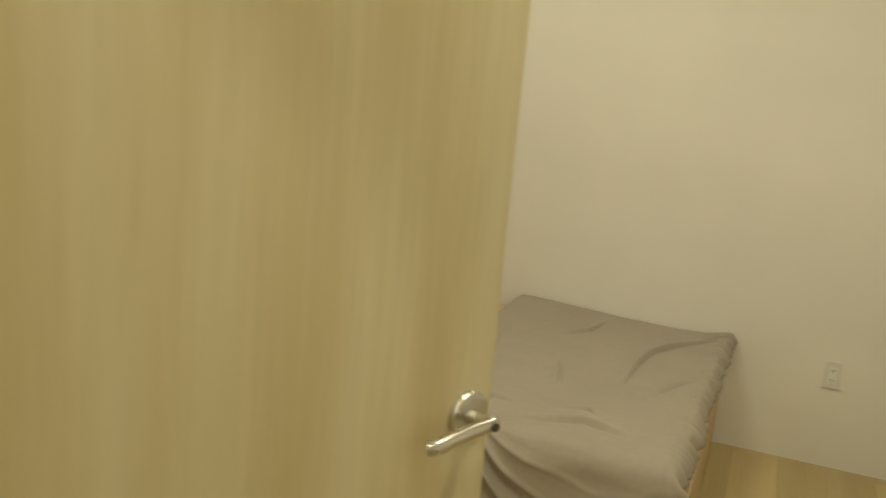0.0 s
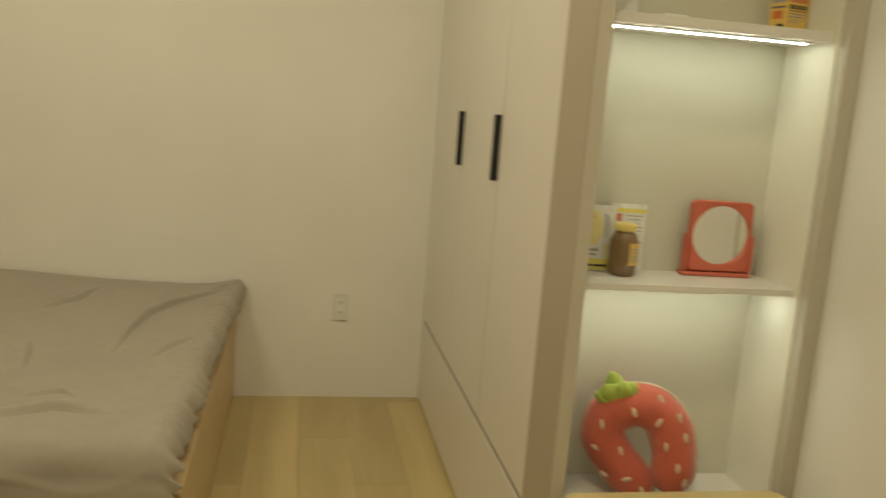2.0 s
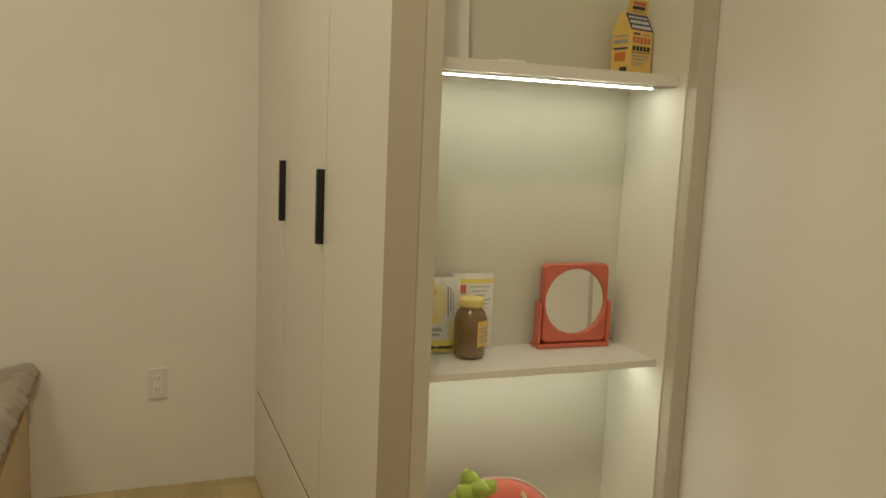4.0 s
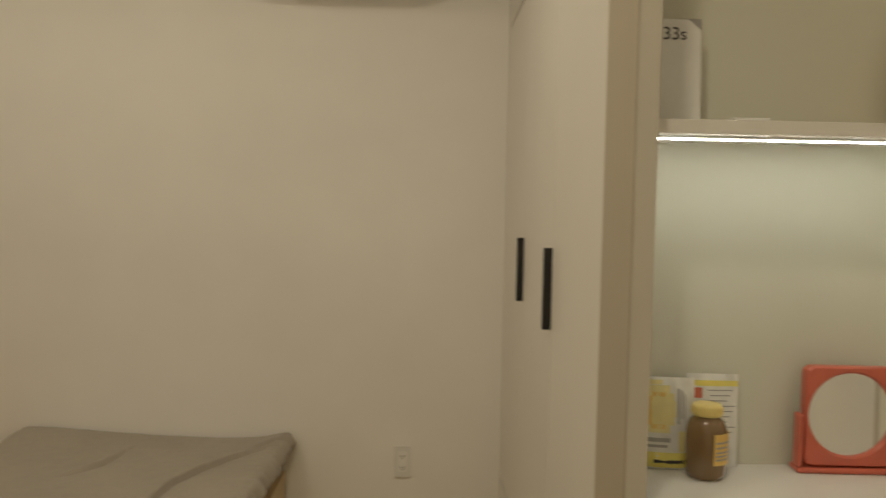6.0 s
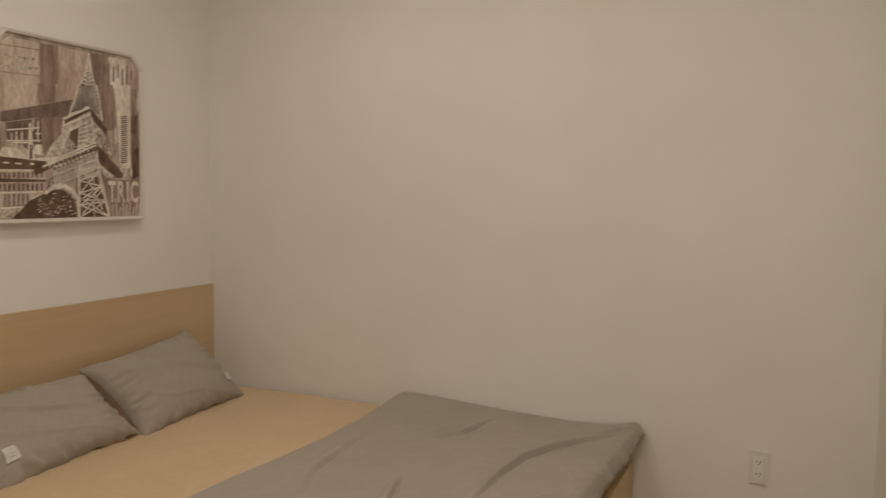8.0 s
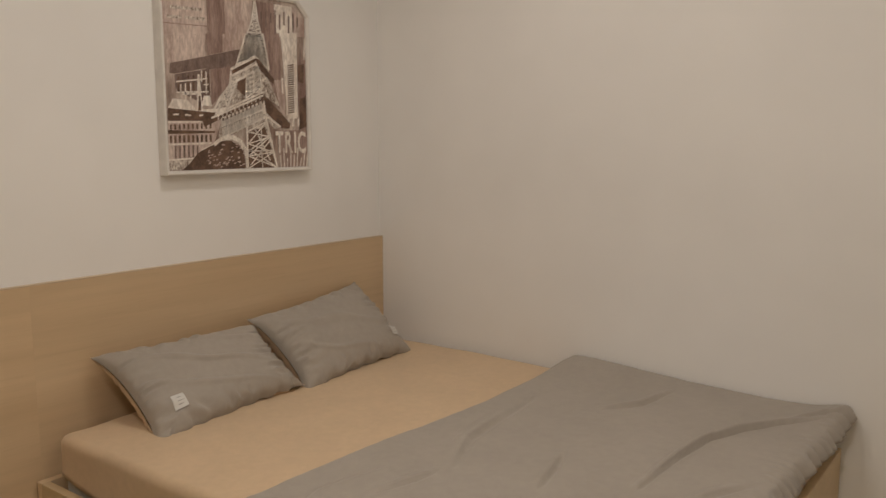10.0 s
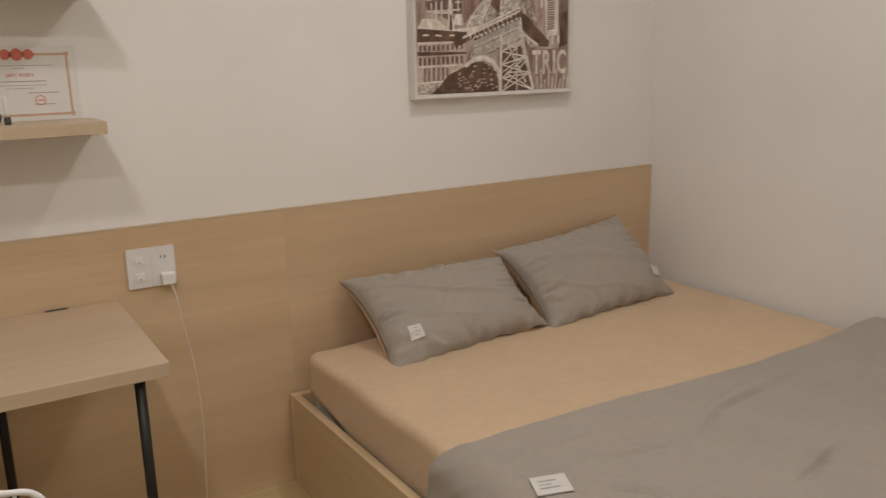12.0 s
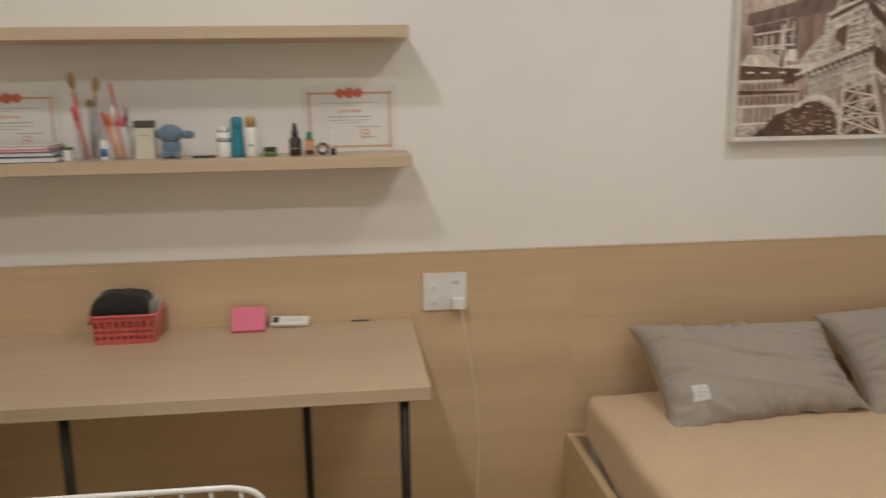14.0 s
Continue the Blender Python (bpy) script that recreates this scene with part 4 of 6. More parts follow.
patch([(0.012, 0.329), (0.311, 0.309), (0.351, 0.269), (0.279, 0.094), (0.184, 0.048), (0.169, 0), (0, 0)], SEPIA_ROSE, 1.0)
patch([(0.012, 0.329), (0.311, 0.312), (0.297, 0.267), (0.008, 0.263)], SEPIA_DARK, 2)
patch([(0.006, 0.214), (0.309, 0.212), (0.301, 0.2), (0.006, 0.193)], SEPIA_DARK, 2.1)
patch([(0.008, 0.26), (0.217, 0.265), (0.217, 0.256), (0.008, 0.249)], SEPIA_PALE, 2.1)
patch([(0, 0.047), (0.199, 0.08), (0.236, 0), (0, 0)], SEPIA_LACE, 2.0)
strokes([((0.024, 0.243), (0.023, 0.216)), ((0.05, 0.244), (0.051, 0.217)), ((0.078, 0.244), (0.077, 0.217)), ((0.106, 0.247), (0.105, 0.22)), ((0.133, 0.247), (0.133, 0.22)), ((0.161, 0.248), (0.161, 0.221)), ((0.19, 0.248), (0.19, 0.221)), ((0.219, 0.252), (0.219, 0.223)), ((0.247, 0.252), (0.247, 0.223)), ((0.277, 0.253), (0.276, 0.226))], 0.012, SEPIA_DARK, 2.3)
strokes([((0.022, 0.185), (0.02, 0.146)), ((0.048, 0.186), (0.048, 0.147)), ((0.076, 0.186), (0.075, 0.147)), ((0.104, 0.188), (0.103, 0.149)), ((0.132, 0.188), (0.131, 0.149)), ((0.161, 0.189), (0.159, 0.15)), ((0.188, 0.189), (0.188, 0.15)), ((0.218, 0.191), (0.216, 0.152)), ((0.245, 0.191), (0.245, 0.152)), ((0.275, 0.192), (0.275, 0.153))], 0.014, SEPIA_DARK, 2.3)
strokes([((0.036, 0.185), (0.035, 0.143)), ((0.063, 0.186), (0.063, 0.144)), ((0.092, 0.186), (0.091, 0.144)), ((0.119, 0.188), (0.118, 0.146)), ((0.147, 0.188), (0.147, 0.146)), ((0.176, 0.189), (0.174, 0.147)), ((0.204, 0.189), (0.204, 0.147)), ((0.233, 0.191), (0.231, 0.149)), ((0.263, 0.191), (0.26, 0.149)), ((0.292, 0.192), (0.29, 0.15))], 0.0055, SEPIA_ROSE, 2.4)
strokes([((0.048, 0.132), (0.045, 0.063)), ((0.074, 0.132), (0.072, 0.063)), ((0.102, 0.134), (0.1, 0.064)), ((0.13, 0.134), (0.128, 0.064)), ((0.159, 0.135), (0.155, 0.065)), ((0.186, 0.133), (0.185, 0.065))], 0.012, SEPIA_MID, 2.3)
strokes([((0.004, 0.138), (0.279, 0.145)), ((0.002, 0.056), (0.185, 0.065)), ((0.04, 0.296), (0.077, 0.297)), ((0.115, 0.296), (0.153, 0.294)), ((0.205, 0.295), (0.231, 0.296))], 0.009, SEPIA_PALE, 2.5)
# arch with dark trees below
patch([(0.186, 0.091), (0.252, 0.124), (0.326, 0.153), (0.41, 0.158), (0.472, 0.129), (0.503, 0.085), (0.511, 0), (0.079, 0), (0.133, 0.036)], SEPIA_DARK, 3)
rng = random.Random(4)
strokes([((u, v), (u + 0.014, v + 0.003)) for u, v in [(0.24 + 0.28 * rng.random(), 0.01 + 0.13 * rng.random()) for _ in range(60)]], 0.006, SEPIA_ROSE, 3.6)
strokes([((0.294, 0.136), (0.347, 0.173)), ((0.347, 0.173), (0.417, 0.184)), ((0.417, 0.184), (0.479, 0.158)), ((0.479, 0.158), (0.511, 0.114)), ((0.511, 0.114), (0.524, 0.052)), ((0.524, 0.052), (0.523, 0))], 0.02, SEPIA_PALE, 4)
strokes([((0.211, 0.107), (0.296, 0.141)), ((0.307, 0.141), (0.348, 0.159)), ((0.348, 0.159), (0.418, 0.17)), ((0.418, 0.17), (0.466, 0.149)), ((0.466, 0.149), (0.497, 0.106))], 0.006, SEPIA_PALE, 4.1)
# tower: dark flanks, pale trusses
patch([(0.609, 0.627), (0.624, 0.63), (0.745, 0.519), (0.74, 0.489), (0.706, 0.511), (0.632, 0.572)], SEPIA_DARK, 2.8)
patch([(0.632, 0.572), (0.706, 0.511), (0.788, 0.357), (0.667, 0.419), (0.638, 0.44)], SEPIA_LACE, 2.6)
patch([(0.66, 0.421), (0.682, 0.413), (0.864, 0.261), (0.856, 0.231), (0.787, 0.236), (0.663, 0.334)], SEPIA_DARK, 2.9)
patch([(0.663, 0.334), (0.787, 0.236), (0.733, 0.228), (0.673, 0.293)], SEPIA_LACE, 2.7)
patch([(0.542, 0.762), (0.666, 0.776), (0.712, 0.563), (0.627, 0.63), (0.609, 0.637), (0.461, 0.574)], SEPIA_LACE, 2.5)
patch([(0.429, 0.551), (0.612, 0.627), (0.638, 0.44), (0.527, 0.393), (0.338, 0.334), (0.319, 0.342), (0.354, 0.399), (0.41, 0.436)], SEPIA_LACE, 2.5)
patch([(0.473, 0.489), (0.54, 0.519), (0.527, 0.406), (0.464, 0.451)], SEPIA_DARK, 3.0)
patch([(0.426, 0.545), (0.609, 0.634), (0.609, 0.614), (0.438, 0.53)], SEPIA_DARK, 3.0)
patch([(0.223, 0.264), (0.655, 0.431), (0.659, 0.396), (0.351, 0.281), (0.235, 0.232)], SEPIA_DARK, 3.0)
patch([(0.351, 0.269), (0.659, 0.384), (0.666, 0.293), (0.532, 0.233), (0.362, 0.171), (0.328, 0.18)], SEPIA_LACE, 3.0)
patch([(0.532, 0.233), (0.666, 0.293), (0.752, 0), (0.531, 0)], SEPIA_LACE, 3.0)
patch([(0.534, 0.21), (0.665, 0.237), (0.744, 0), (0.535, 0)], SEPIA_DARK, 3.1)
strokes([((0.426, 0.556), (0.609, 0.637)), ((0.436, 0.522), (0.615, 0.599)), ((0.459, 0.492), (0.62, 0.569)), ((0.348, 0.278), (0.659, 0.387)), ((0.311, 0.305), (0.655, 0.44)), ((0.282, 0.282), (0.655, 0.421)), ((0.35, 0.238), (0.663, 0.345)), ((0.361, 0.182), (0.666, 0.293))], 0.011, SEPIA_PALE, 4.3)
strokes([((0.542, 0.762), (0.465, 0.575)), ((0.557, 0.741), (0.49, 0.593)), ((0.666, 0.776), (0.706, 0.569)), ((0.612, 0.769), (0.603, 0.639)), ((0.612, 0.604), (0.637, 0.442)), ((0.623, 0.583), (0.645, 0.451)), ((0.54, 0.527), (0.529, 0.398)), ((0.429, 0.545), (0.416, 0.469)), ((0.416, 0.469), (0.342, 0.388)), ((0.342, 0.388), (0.3, 0.32)), ((0.467, 0.495), (0.394, 0.346)), ((0.659, 0.39), (0.673, 0.293)), ((0.673, 0.293), (0.749, 0)), ((0.531, 0.322), (0.527, 0)), ((0.681, 0.299), (0.786, 0.24))], 0.013, SEPIA_PALE, 4.4)
strokes(lattice((0.545, 0.752), (0.471, 0.581), (0.606, 0.757), (0.603, 0.642), 9) + lattice((0.609, 0.759), (0.609, 0.639), (0.666, 0.765), (0.702, 0.573), 9) + lattice((0.542, 0.519), (0.532, 0.4), (0.614, 0.583), (0.634, 0.443), 5) + lattice((0.424, 0.491), (0.354, 0.388), (0.464, 0.489), (0.4, 0.354), 5) + lattice((0.354, 0.273), (0.659, 0.383), (0.354, 0.238), (0.663, 0.345), 18) + lattice((0.355, 0.228), (0.525, 0.289), (0.361, 0.182), (0.524, 0.239), 9) + lattice((0.535, 0.289), (0.663, 0.33), (0.535, 0.243), (0.669, 0.293), 6) + lattice((0.534, 0.21), (0.535, 0), (0.676, 0.271), (0.744, 0), 3), 0.0075, SEPIA_PALE, 4.6)
strokes([((0.536, 0.098), (0.723, 0.099)), ((0.538, 0.098), (0.701, 0.193)), ((0.538, 0.108), (0.737, 0.006)), ((0.634, 0.237), (0.636, 0)), ((0.59, 0.223), (0.698, 0.041)), ((0.548, 0.017), (0.707, 0.168))], 0.008, SEPIA_PALE, 4.5)
strokes([((0.362, 0.285), (0.363, 0.27)), ((0.389, 0.296), (0.39, 0.279)), ((0.418, 0.307), (0.418, 0.29)), ((0.445, 0.318), (0.446, 0.301)), ((0.473, 0.328), (0.475, 0.311)), ((0.502, 0.338), (0.504, 0.322)), ((0.531, 0.349), (0.532, 0.333)), ((0.561, 0.36), (0.561, 0.343)), ((0.59, 0.372), (0.59, 0.355)), ((0.619, 0.382), (0.621, 0.366)), ((0.65, 0.395), (0.65, 0.377))], 0.011, SEPIA_DARK, 4.9)
strokes([((0.332, 0.305), (0.33, 0.276)), ((0.359, 0.317), (0.36, 0.288)), ((0.388, 0.328), (0.389, 0.299)), ((0.418, 0.34), (0.418, 0.312)), ((0.448, 0.353), (0.447, 0.322)), ((0.477, 0.364), (0.476, 0.334)), ((0.507, 0.375), (0.507, 0.344)), ((0.539, 0.389), (0.537, 0.359)), ((0.568, 0.4), (0.569, 0.369)), ((0.599, 0.411), (0.599, 0.381)), ((0.631, 0.423), (0.629, 0.393))], 0.006, SEPIA_PALE, 4.7)
patch([(0.754, 0.217), (1, 0.225), (1, 0), (0.783, 0)], SEPIA_COL, 1.5)
strokes([((0.783, 0), (0.777, 0.072)), ((0.808, 0), (0.806, 0.113)), ((0.833, 0), (0.834, 0.053)), ((0.859, 0), (0.863, 0.089)), ((0.885, 0), (0.891, 0.072)), ((0.911, 0), (0.921, 0.114)), ((0.936, 0), (0.95, 0.054)), ((0.964, 0), (0.98, 0.091)), ((0.99, 0), (1, 0.073))], 0.009, SEPIA_PALE, 3.2)
strokes([((0.849, 0.243), (0.852, 0.29)), ((0.888, 0.245), (0.892, 0.292)), ((0.93, 0.246), (0.932, 0.294))], 0.016, SEPIA_PALE, 1.9)
for ch, u in (("T", 0.742), ("R", 0.812), ("I", 0.885), ("C", 0.917)):
    glyph = lettering(ch, 0.120, Matrix(((0, 0, 1, 0.0346), (0.56, 0, 0, P0 + u * PW), (0, 1.0, 0, Z0 + 0.088 * PW), (0, 0, 0, 1))), 0.0003, bold=0.0028)
    part("letter", glyph, SEPIA_PALE, canvas, "pale printed letter")


# ---- certificates on the wall shelf ----
def certificate(y0, label):
    c = thing("certificate", label, "certificate", (0.0, y0, 1.2845), group="certificates")
    to = lambda level: (lambda u, v, w: (0.004 + 0.0006 * level + w, u, v))
    sheet_ob = part("paper", plate([(-0.145, 0), (0.145, 0), (0.145, 0.198), (-0.145, 0.198)], 0.0012, lambda u, v, w: (0.003 + w, u, v)), PAPER, c)
    rim = bmesh.new()
    for u0, u1, v0, v1 in ((-0.1245, 0.1245, 0.0123, 0.0187), (-0.1245, 0.1245, 0.1728, 0.1792), (-0.1245, -0.1185, 0.0187, 0.1728), (0.1185, 0.1245, 0.0187, 0.1728)):
        plate([(u0, v0), (u1, v0), (u1, v1), (u0, v1)], 0.0004, to(1), rim)
    part("border", rim, GOLDINK, sheet_ob, "ornate gold border")
    for cu, cv in ((-0.1215, 0.0155), (0.1215, 0.0155), (-0.1215, 0.176), (0.1215, 0.176)):
        part("corner_ornament", plate([(cu + 0.0065 * math.cos(a), cv + 0.0065 * math.sin(a) * (1 + 0.3 * math.sin(3 * a))) for a in np.linspace(0, 6.0, 14)], 0.0004, to(2)), GOLDINK, sheet_ob)
    for du, r in ((-0.028, 0.014), (0.0, 0.016), (0.028, 0.014)):
        part("ribbon_emblem", plate([(du + r * math.cos(a) * (1 + 0.12 * math.cos(4 * a)), 0.176 + r * math.sin(a)) for a in np.linspace(0, 2 * math.pi, 20)[:-1]], 0.0005, to(3)), REDINK, sheet_ob)
    for v, w, h, m in ((0.146, 0.17, 0.0015, GREYINK), (0.139, 0.03, 0.0014, GREYINK), (0.104, 0.13, 0.0024, GREYINK), (0.094, 0.125, 0.0015, GREYINK), (0.086, 0.07, 0.0015, GREYINK)):
        part("print_bar", plate([(-w / 2, v), (w / 2, v), (w / 2, v + h), (-w / 2, v + h)], 0.0004, to(1)), m, sheet_ob)
    for u, v, w in ((0.055, 0.073, 0.075), (0.055, 0.042, 0.05)):
        part("print_bar", plate([(u - w / 2, v), (u + w / 2, v), (u + w / 2, v + 0.0022), (u - w / 2, v + 0.0022)], 0.0004, to(1)), GREYINK, sheet_ob)
    stamp = bmesh.new()
    for k in range(20):
        a, b = 2 * math.pi * k / 20, 2 * math.pi * (k + 1) / 20
        plate([(0.045 + r * math.cos(x), 0.054 + r * math.sin(x)) for r, x in ((0.0115, a), (0.0135, a), (0.0135, b), (0.0115, b))], 0.0004, to(2), stamp)
    plate([(0.037, 0.0525), (0.053, 0.0525), (0.053, 0.0555), (0.037, 0.0555)], 0.0004, to(2), stamp)
    part("stamp", stamp, REDINK, sheet_ob, "round red stamp")
    head = lettering("GIẤY KHEN", 0.0135, Matrix(((0, 0, 1, 0.0052), (1, 0, 0, 0), (0, 1, 0, 0.1175), (0, 0, 0, 1))), 0.0002, "CENTER")
    part("heading", head, REDINK, sheet_ob, "red printed heading")


certificate(-2.3845, "white paper certificate with gold border and red ribbon emblem")
certificate(-3.373, "white paper certificate with gold border behind stacked books")

# ---- small things on the wall shelf ----
SH = 1.2842
books = [(0.20, 0.150, 0.016, NAVY, -3.292), (0.19, 0.145, 0.013, TEAL, -3.298), (0.185, 0.15, 0.008, PINK, -3.305), (0.20, 0.14, 0.009, PAPER, -3.315)]
z = SH
for n, (ly, lx, h, m, yc) in enumerate(books):
    bk = thing("book", "flat book in a stack on the shelf, %s cover" % ("dark blue", "teal", "pink", "white")[n], "book", (0.10, yc, z), group="books on the shelf")
    cv = box(-lx / 2, lx / 2, -ly / 2, ly / 2, 0, 0.0016, 0.0004, 1)
    box(-lx / 2, lx / 2, -ly / 2, ly / 2, h - 0.0016, h, 0.0004, 1, bm=cv)
    box(-lx / 2, lx / 2, -ly / 2, -ly / 2 + 0.0016, 0.0017, h - 0.0017, bm=cv)
    part("cover", cv, m, bk)
    part("page_block", box(-lx / 2 + 0.003, lx / 2 - 0.003, -ly / 2 + 0.0018, ly / 2 - 0.003, 0.0018, h - 0.0018), PAPER, bk)
    z += h + 0.0003
eraser = thing("card_box", "small white card box beside the books", "box", (0.12, -3.178, SH))
part("carton", box(-0.012, 0.012, -0.011, 0.011, 0.0, 0.030, 0.001), PAPER, eraser)
part("lid", box(-0.0125, 0.0125, -0.0115, 0.0115, 0.0302, 0.0385, 0.001), GREENPL, eraser, "dark green lid")


def cup(at, r, h, label):
    c = thing("brush_holder", label, "holder", at, group="holders on the shelf")
    wall = bmesh.new()
    prof = [(r - 0.003, 0.003), (r, 0.0), (r + 0.002, h), (r - 0.0005, h), (r - 0.002, 0.004)]
    rows = [[wall.verts.new((q * math.cos(2 * math.pi * k / 28), q * math.sin(2 * math.pi * k / 28), zz)) for k in range(28)] for q, zz in prof]
    for a, b in zip(rows, rows[1:]):
        for k in range(28):
            wall.faces.new((a[k], a[(k + 1) % 28], b[(k + 1) % 28], b[k]))
    wall.faces.new(rows[0][::-1]), wall.faces.new(rows[-1])
    bmesh.ops.recalc_face_normals(wall, faces=wall.faces[:])
    ob = part("beaker", wall, CLEAR, c, "clear plastic", smooth=True)
    ob.visible_shadow = False
    return c


def brush(base, tip, handle_mat, head_mat, label):
    b = thing("paint_brush", label, "brush", base, group="brushes in holders")
    d = Vector(tip) - Vector(base)
    at = lambda s: tuple(d * s)
    part("handle", tube([at(0.0), at(0.25), at(0.55), at(0.74)], [0.0045, 0.0065, 0.0058, 0.0035], 12), handle_mat, b, smooth=True)
    part("ferrule", tube([at(0.742), at(0.83)], [0.0042, 0.0055], 12), GOLD, b, smooth=True)
    part("bristles", tube([at(0.832), at(0.90), at(0.96), at(1.0)], [0.006, 0.0105, 0.010, 0.004], 12), head_mat, b, smooth=True)


def pen(base, tip, m, cap, label, r=0.0042):
    b = thing("pen", label, "pen", base, group="pens in holders")
    d = Vector(tip) - Vector(base)
    at = lambda s: tuple(d * s)
    part("barrel", tube([at(0), at(0.03), at(0.72)], [r * 0.5, r, r], 10), m, b, smooth=True)
    part("cap", tube([at(0.722), at(0.97), at(1.0)], [r * 1.12, r * 1.1, r * 0.6], 10), cap, b, smooth=True)


BRISTLE = mat_cloth("bristles", (0.30, 0.19, 0.08), weave=500)
cup((0.115, -3.118, SH), 0.033, 0.150, "tall clear plastic cup full of brushes")
brush((0.12, -3.128, SH + 0.006), (0.115, -3.155, 1.528), REDPL, BRISTLE, "long red-handled paint brush standing in the cup")
brush((0.125, -3.108, SH + 0.006), (0.12, -3.085, 1.515), mat_plain("slate_lacquer", (0.13, 0.15, 0.18), 0.4), BRISTLE, "long slate-handled paint brush standing in the cup")
brush((0.10, -3.115, SH + 0.006), (0.098, -3.115, 1.455), DARKGAP, BRISTLE, "dark-handled paint brush standing in the cup")
pen((0.13, -3.121, SH + 0.006), (0.142, -3.147, 1.435), REDPL, REDPL, "red pen standing in the cup", 0.006)
cup((0.115, -3.030, SH), 0.030, 0.095, "short clear plastic cup full of pens")
for n, (dy, dx, ty_, tz, m, c2, lab) in enumerate(((-0.012, 0.01, -0.045, 0.135, ORANGEPL, REDPL, "orange pen leaning in the cup"), (-0.002, 0.012, -0.030, 0.130, YELLOW, ORANGEPL, "yellow pen leaning in the cup"), (0.008, 0.008, -0.018, 0.150, REDPL, WHITEPL, "red and white pen leaning in the cup"),
                                           (0.012, -0.005, -0.022, 0.215, REDPL, REDPL, "thin long red pencil in the cup"), (0.0, -0.01, 0.018, 0.160, DARKGAP, STEEL, "dark pen in the cup"), (0.016, 0.006, 0.006, 0.125, WHITEPL, PINK, "white and pink pen in the cup"))):
    pen((0.115 + dx, -3.030 + dy * 0.9, SH + 0.006), (0.115 + dx, -3.030 + ty_, SH + tz), m, c2, lab, 0.0048 if n != 3 else 0.003)
marker = thing("glue_tube", "small white and blue tube standing on the shelf", "tube", (0.155, -3.070, SH))
part("tube_body", lathe([(0.008, 0), (0.0085, 0.004), (0.0085, 0.052), (0.006, 0.058)], 18), WHITEPL, marker, smooth=True)
part("blue_band", lathe([(0.0088, 0.012), (0.0088, 0.034)], 18), mat_plain("blue_print", (0.04, 0.16, 0.45), 0.4), marker, smooth=True)

tall_box = thing("carton", "cream carton with a dark top band on the shelf", "box", (0.115, -2.965, SH))
part("body", box(-0.016, 0.016, -0.0265, 0.0265, 0, 0.088, 0.001), mat_plain("cream_card", (0.66, 0.62, 0.50), 0.5), tall_box)
part("top_band", box(-0.0165, 0.0165, -0.027, 0.027, 0.0883, 0.108, 0.001), mat_plain("olive_card", (0.07, 0.07, 0.05), 0.5), tall_box, "dark olive top")
part("print_bar", box(0.0162, 0.0166, -0.012, 0.012, 0.066, 0.069), GREYINK, tall_box)

# soft toy: one plain rounded shape
toy = bmesh.new()
for c, r in (((0, 0, 0.030), (0.026, 0.028, 0.032)), ((0.004, 0, 0.070), (0.030, 0.036, 0.027)), ((-0.004, 0.046, 0.066), (0.010, 0.022, 0.012)), ((-0.004, -0.040, 0.070), (0.010, 0.014, 0.011)), ((0.022, 0.016, 0.012), (0.014, 0.011, 0.012)), ((0.022, -0.016, 0.012), (0.014, 0.011, 0.012))):
    bmesh.ops.create_icosphere(toy, subdivisions=3, radius=1, matrix=Matrix.Translation(c) @ Matrix.Diagonal((*r, 1)))
solid("soft_toy", toy, BLUE_PLUSH, "small blue plush soft toy sitting on the shelf", "soft toy", smooth=True, at=(0.115, -2.895, SH))

vial = thing("bottle", "clear bottle with white cap and label on the shelf", "bottle", (0.12, -2.746, SH), group="bottles on the shelf")
part("body", lathe([(0.019, 0), (0.020, 0.003), (0.020, 0.066), (0.015, 0.072)], 26), WHITEPL, vial, smooth=True)
part("cap", lathe([(0.0165, 0.0722), (0.0165, 0.086), (0.015, 0.088)], 26), FOIL, vial, smooth=True)
part("label_band", lathe([(0.0204, 0.044), (0.0204, 0.056)], 26), GREYINK, vial, smooth=True)
blue = thing("bottle", "teal blue rounded plastic bottle on the shelf", "bottle", (0.12, -2.708, SH), group="bottles on the shelf")
part("body", lathe([(0.017, 0), (0.019, 0.004), (0.018, 0.04), (0.0165, 0.075), (0.0175, 0.08)], 26), TEAL, blue, smooth=True)
part("cap", lathe([(0.0172, 0.0802), (0.0175, 0.104), (0.014, 0.112), (0.006, 0.115)], 26), TEAL, blue, smooth=True)
whiteb = thing("bottle", "white bottle with a gold cap on the shelf", "bottle", (0.125, -2.668, SH), group="bottles on the shelf")
part("body", lathe([(0.017, 0), (0.0185, 0.003), (0.0185, 0.07), (0.015, 0.084)], 26), WHITEPL, whiteb, smooth=True)
part("cap", lathe([(0.0145, 0.0842), (0.0125, 0.112), (0.011, 0.114)], 26), GOLD, whiteb, "gold cap", smooth=True)
part("label_print", box(0.0183, 0.0188, -0.007, 0.007, 0.03, 0.036), GREYINK, whiteb)
pot = thing("cream_jar", "small green jar with a black lid on the shelf", "jar", (0.12, -2.617, SH))
part("body", lathe([(0.018, 0), (0.0195, 0.002), (0.0195, 0.013), (0.018, 0.014)], 26), GREENPL, pot, smooth=True)
part("lid", lathe([(0.0185, 0.0142), (0.0185, 0.0245), (0.017, 0.0255)], 26), DARKGAP, pot, "black lid", smooth=True)
drop = thing("dropper_bottle", "dark glass dropper bottle with a black bulb on the shelf", "bottle", (0.12, -2.545, SH), group="bottles on the shelf")
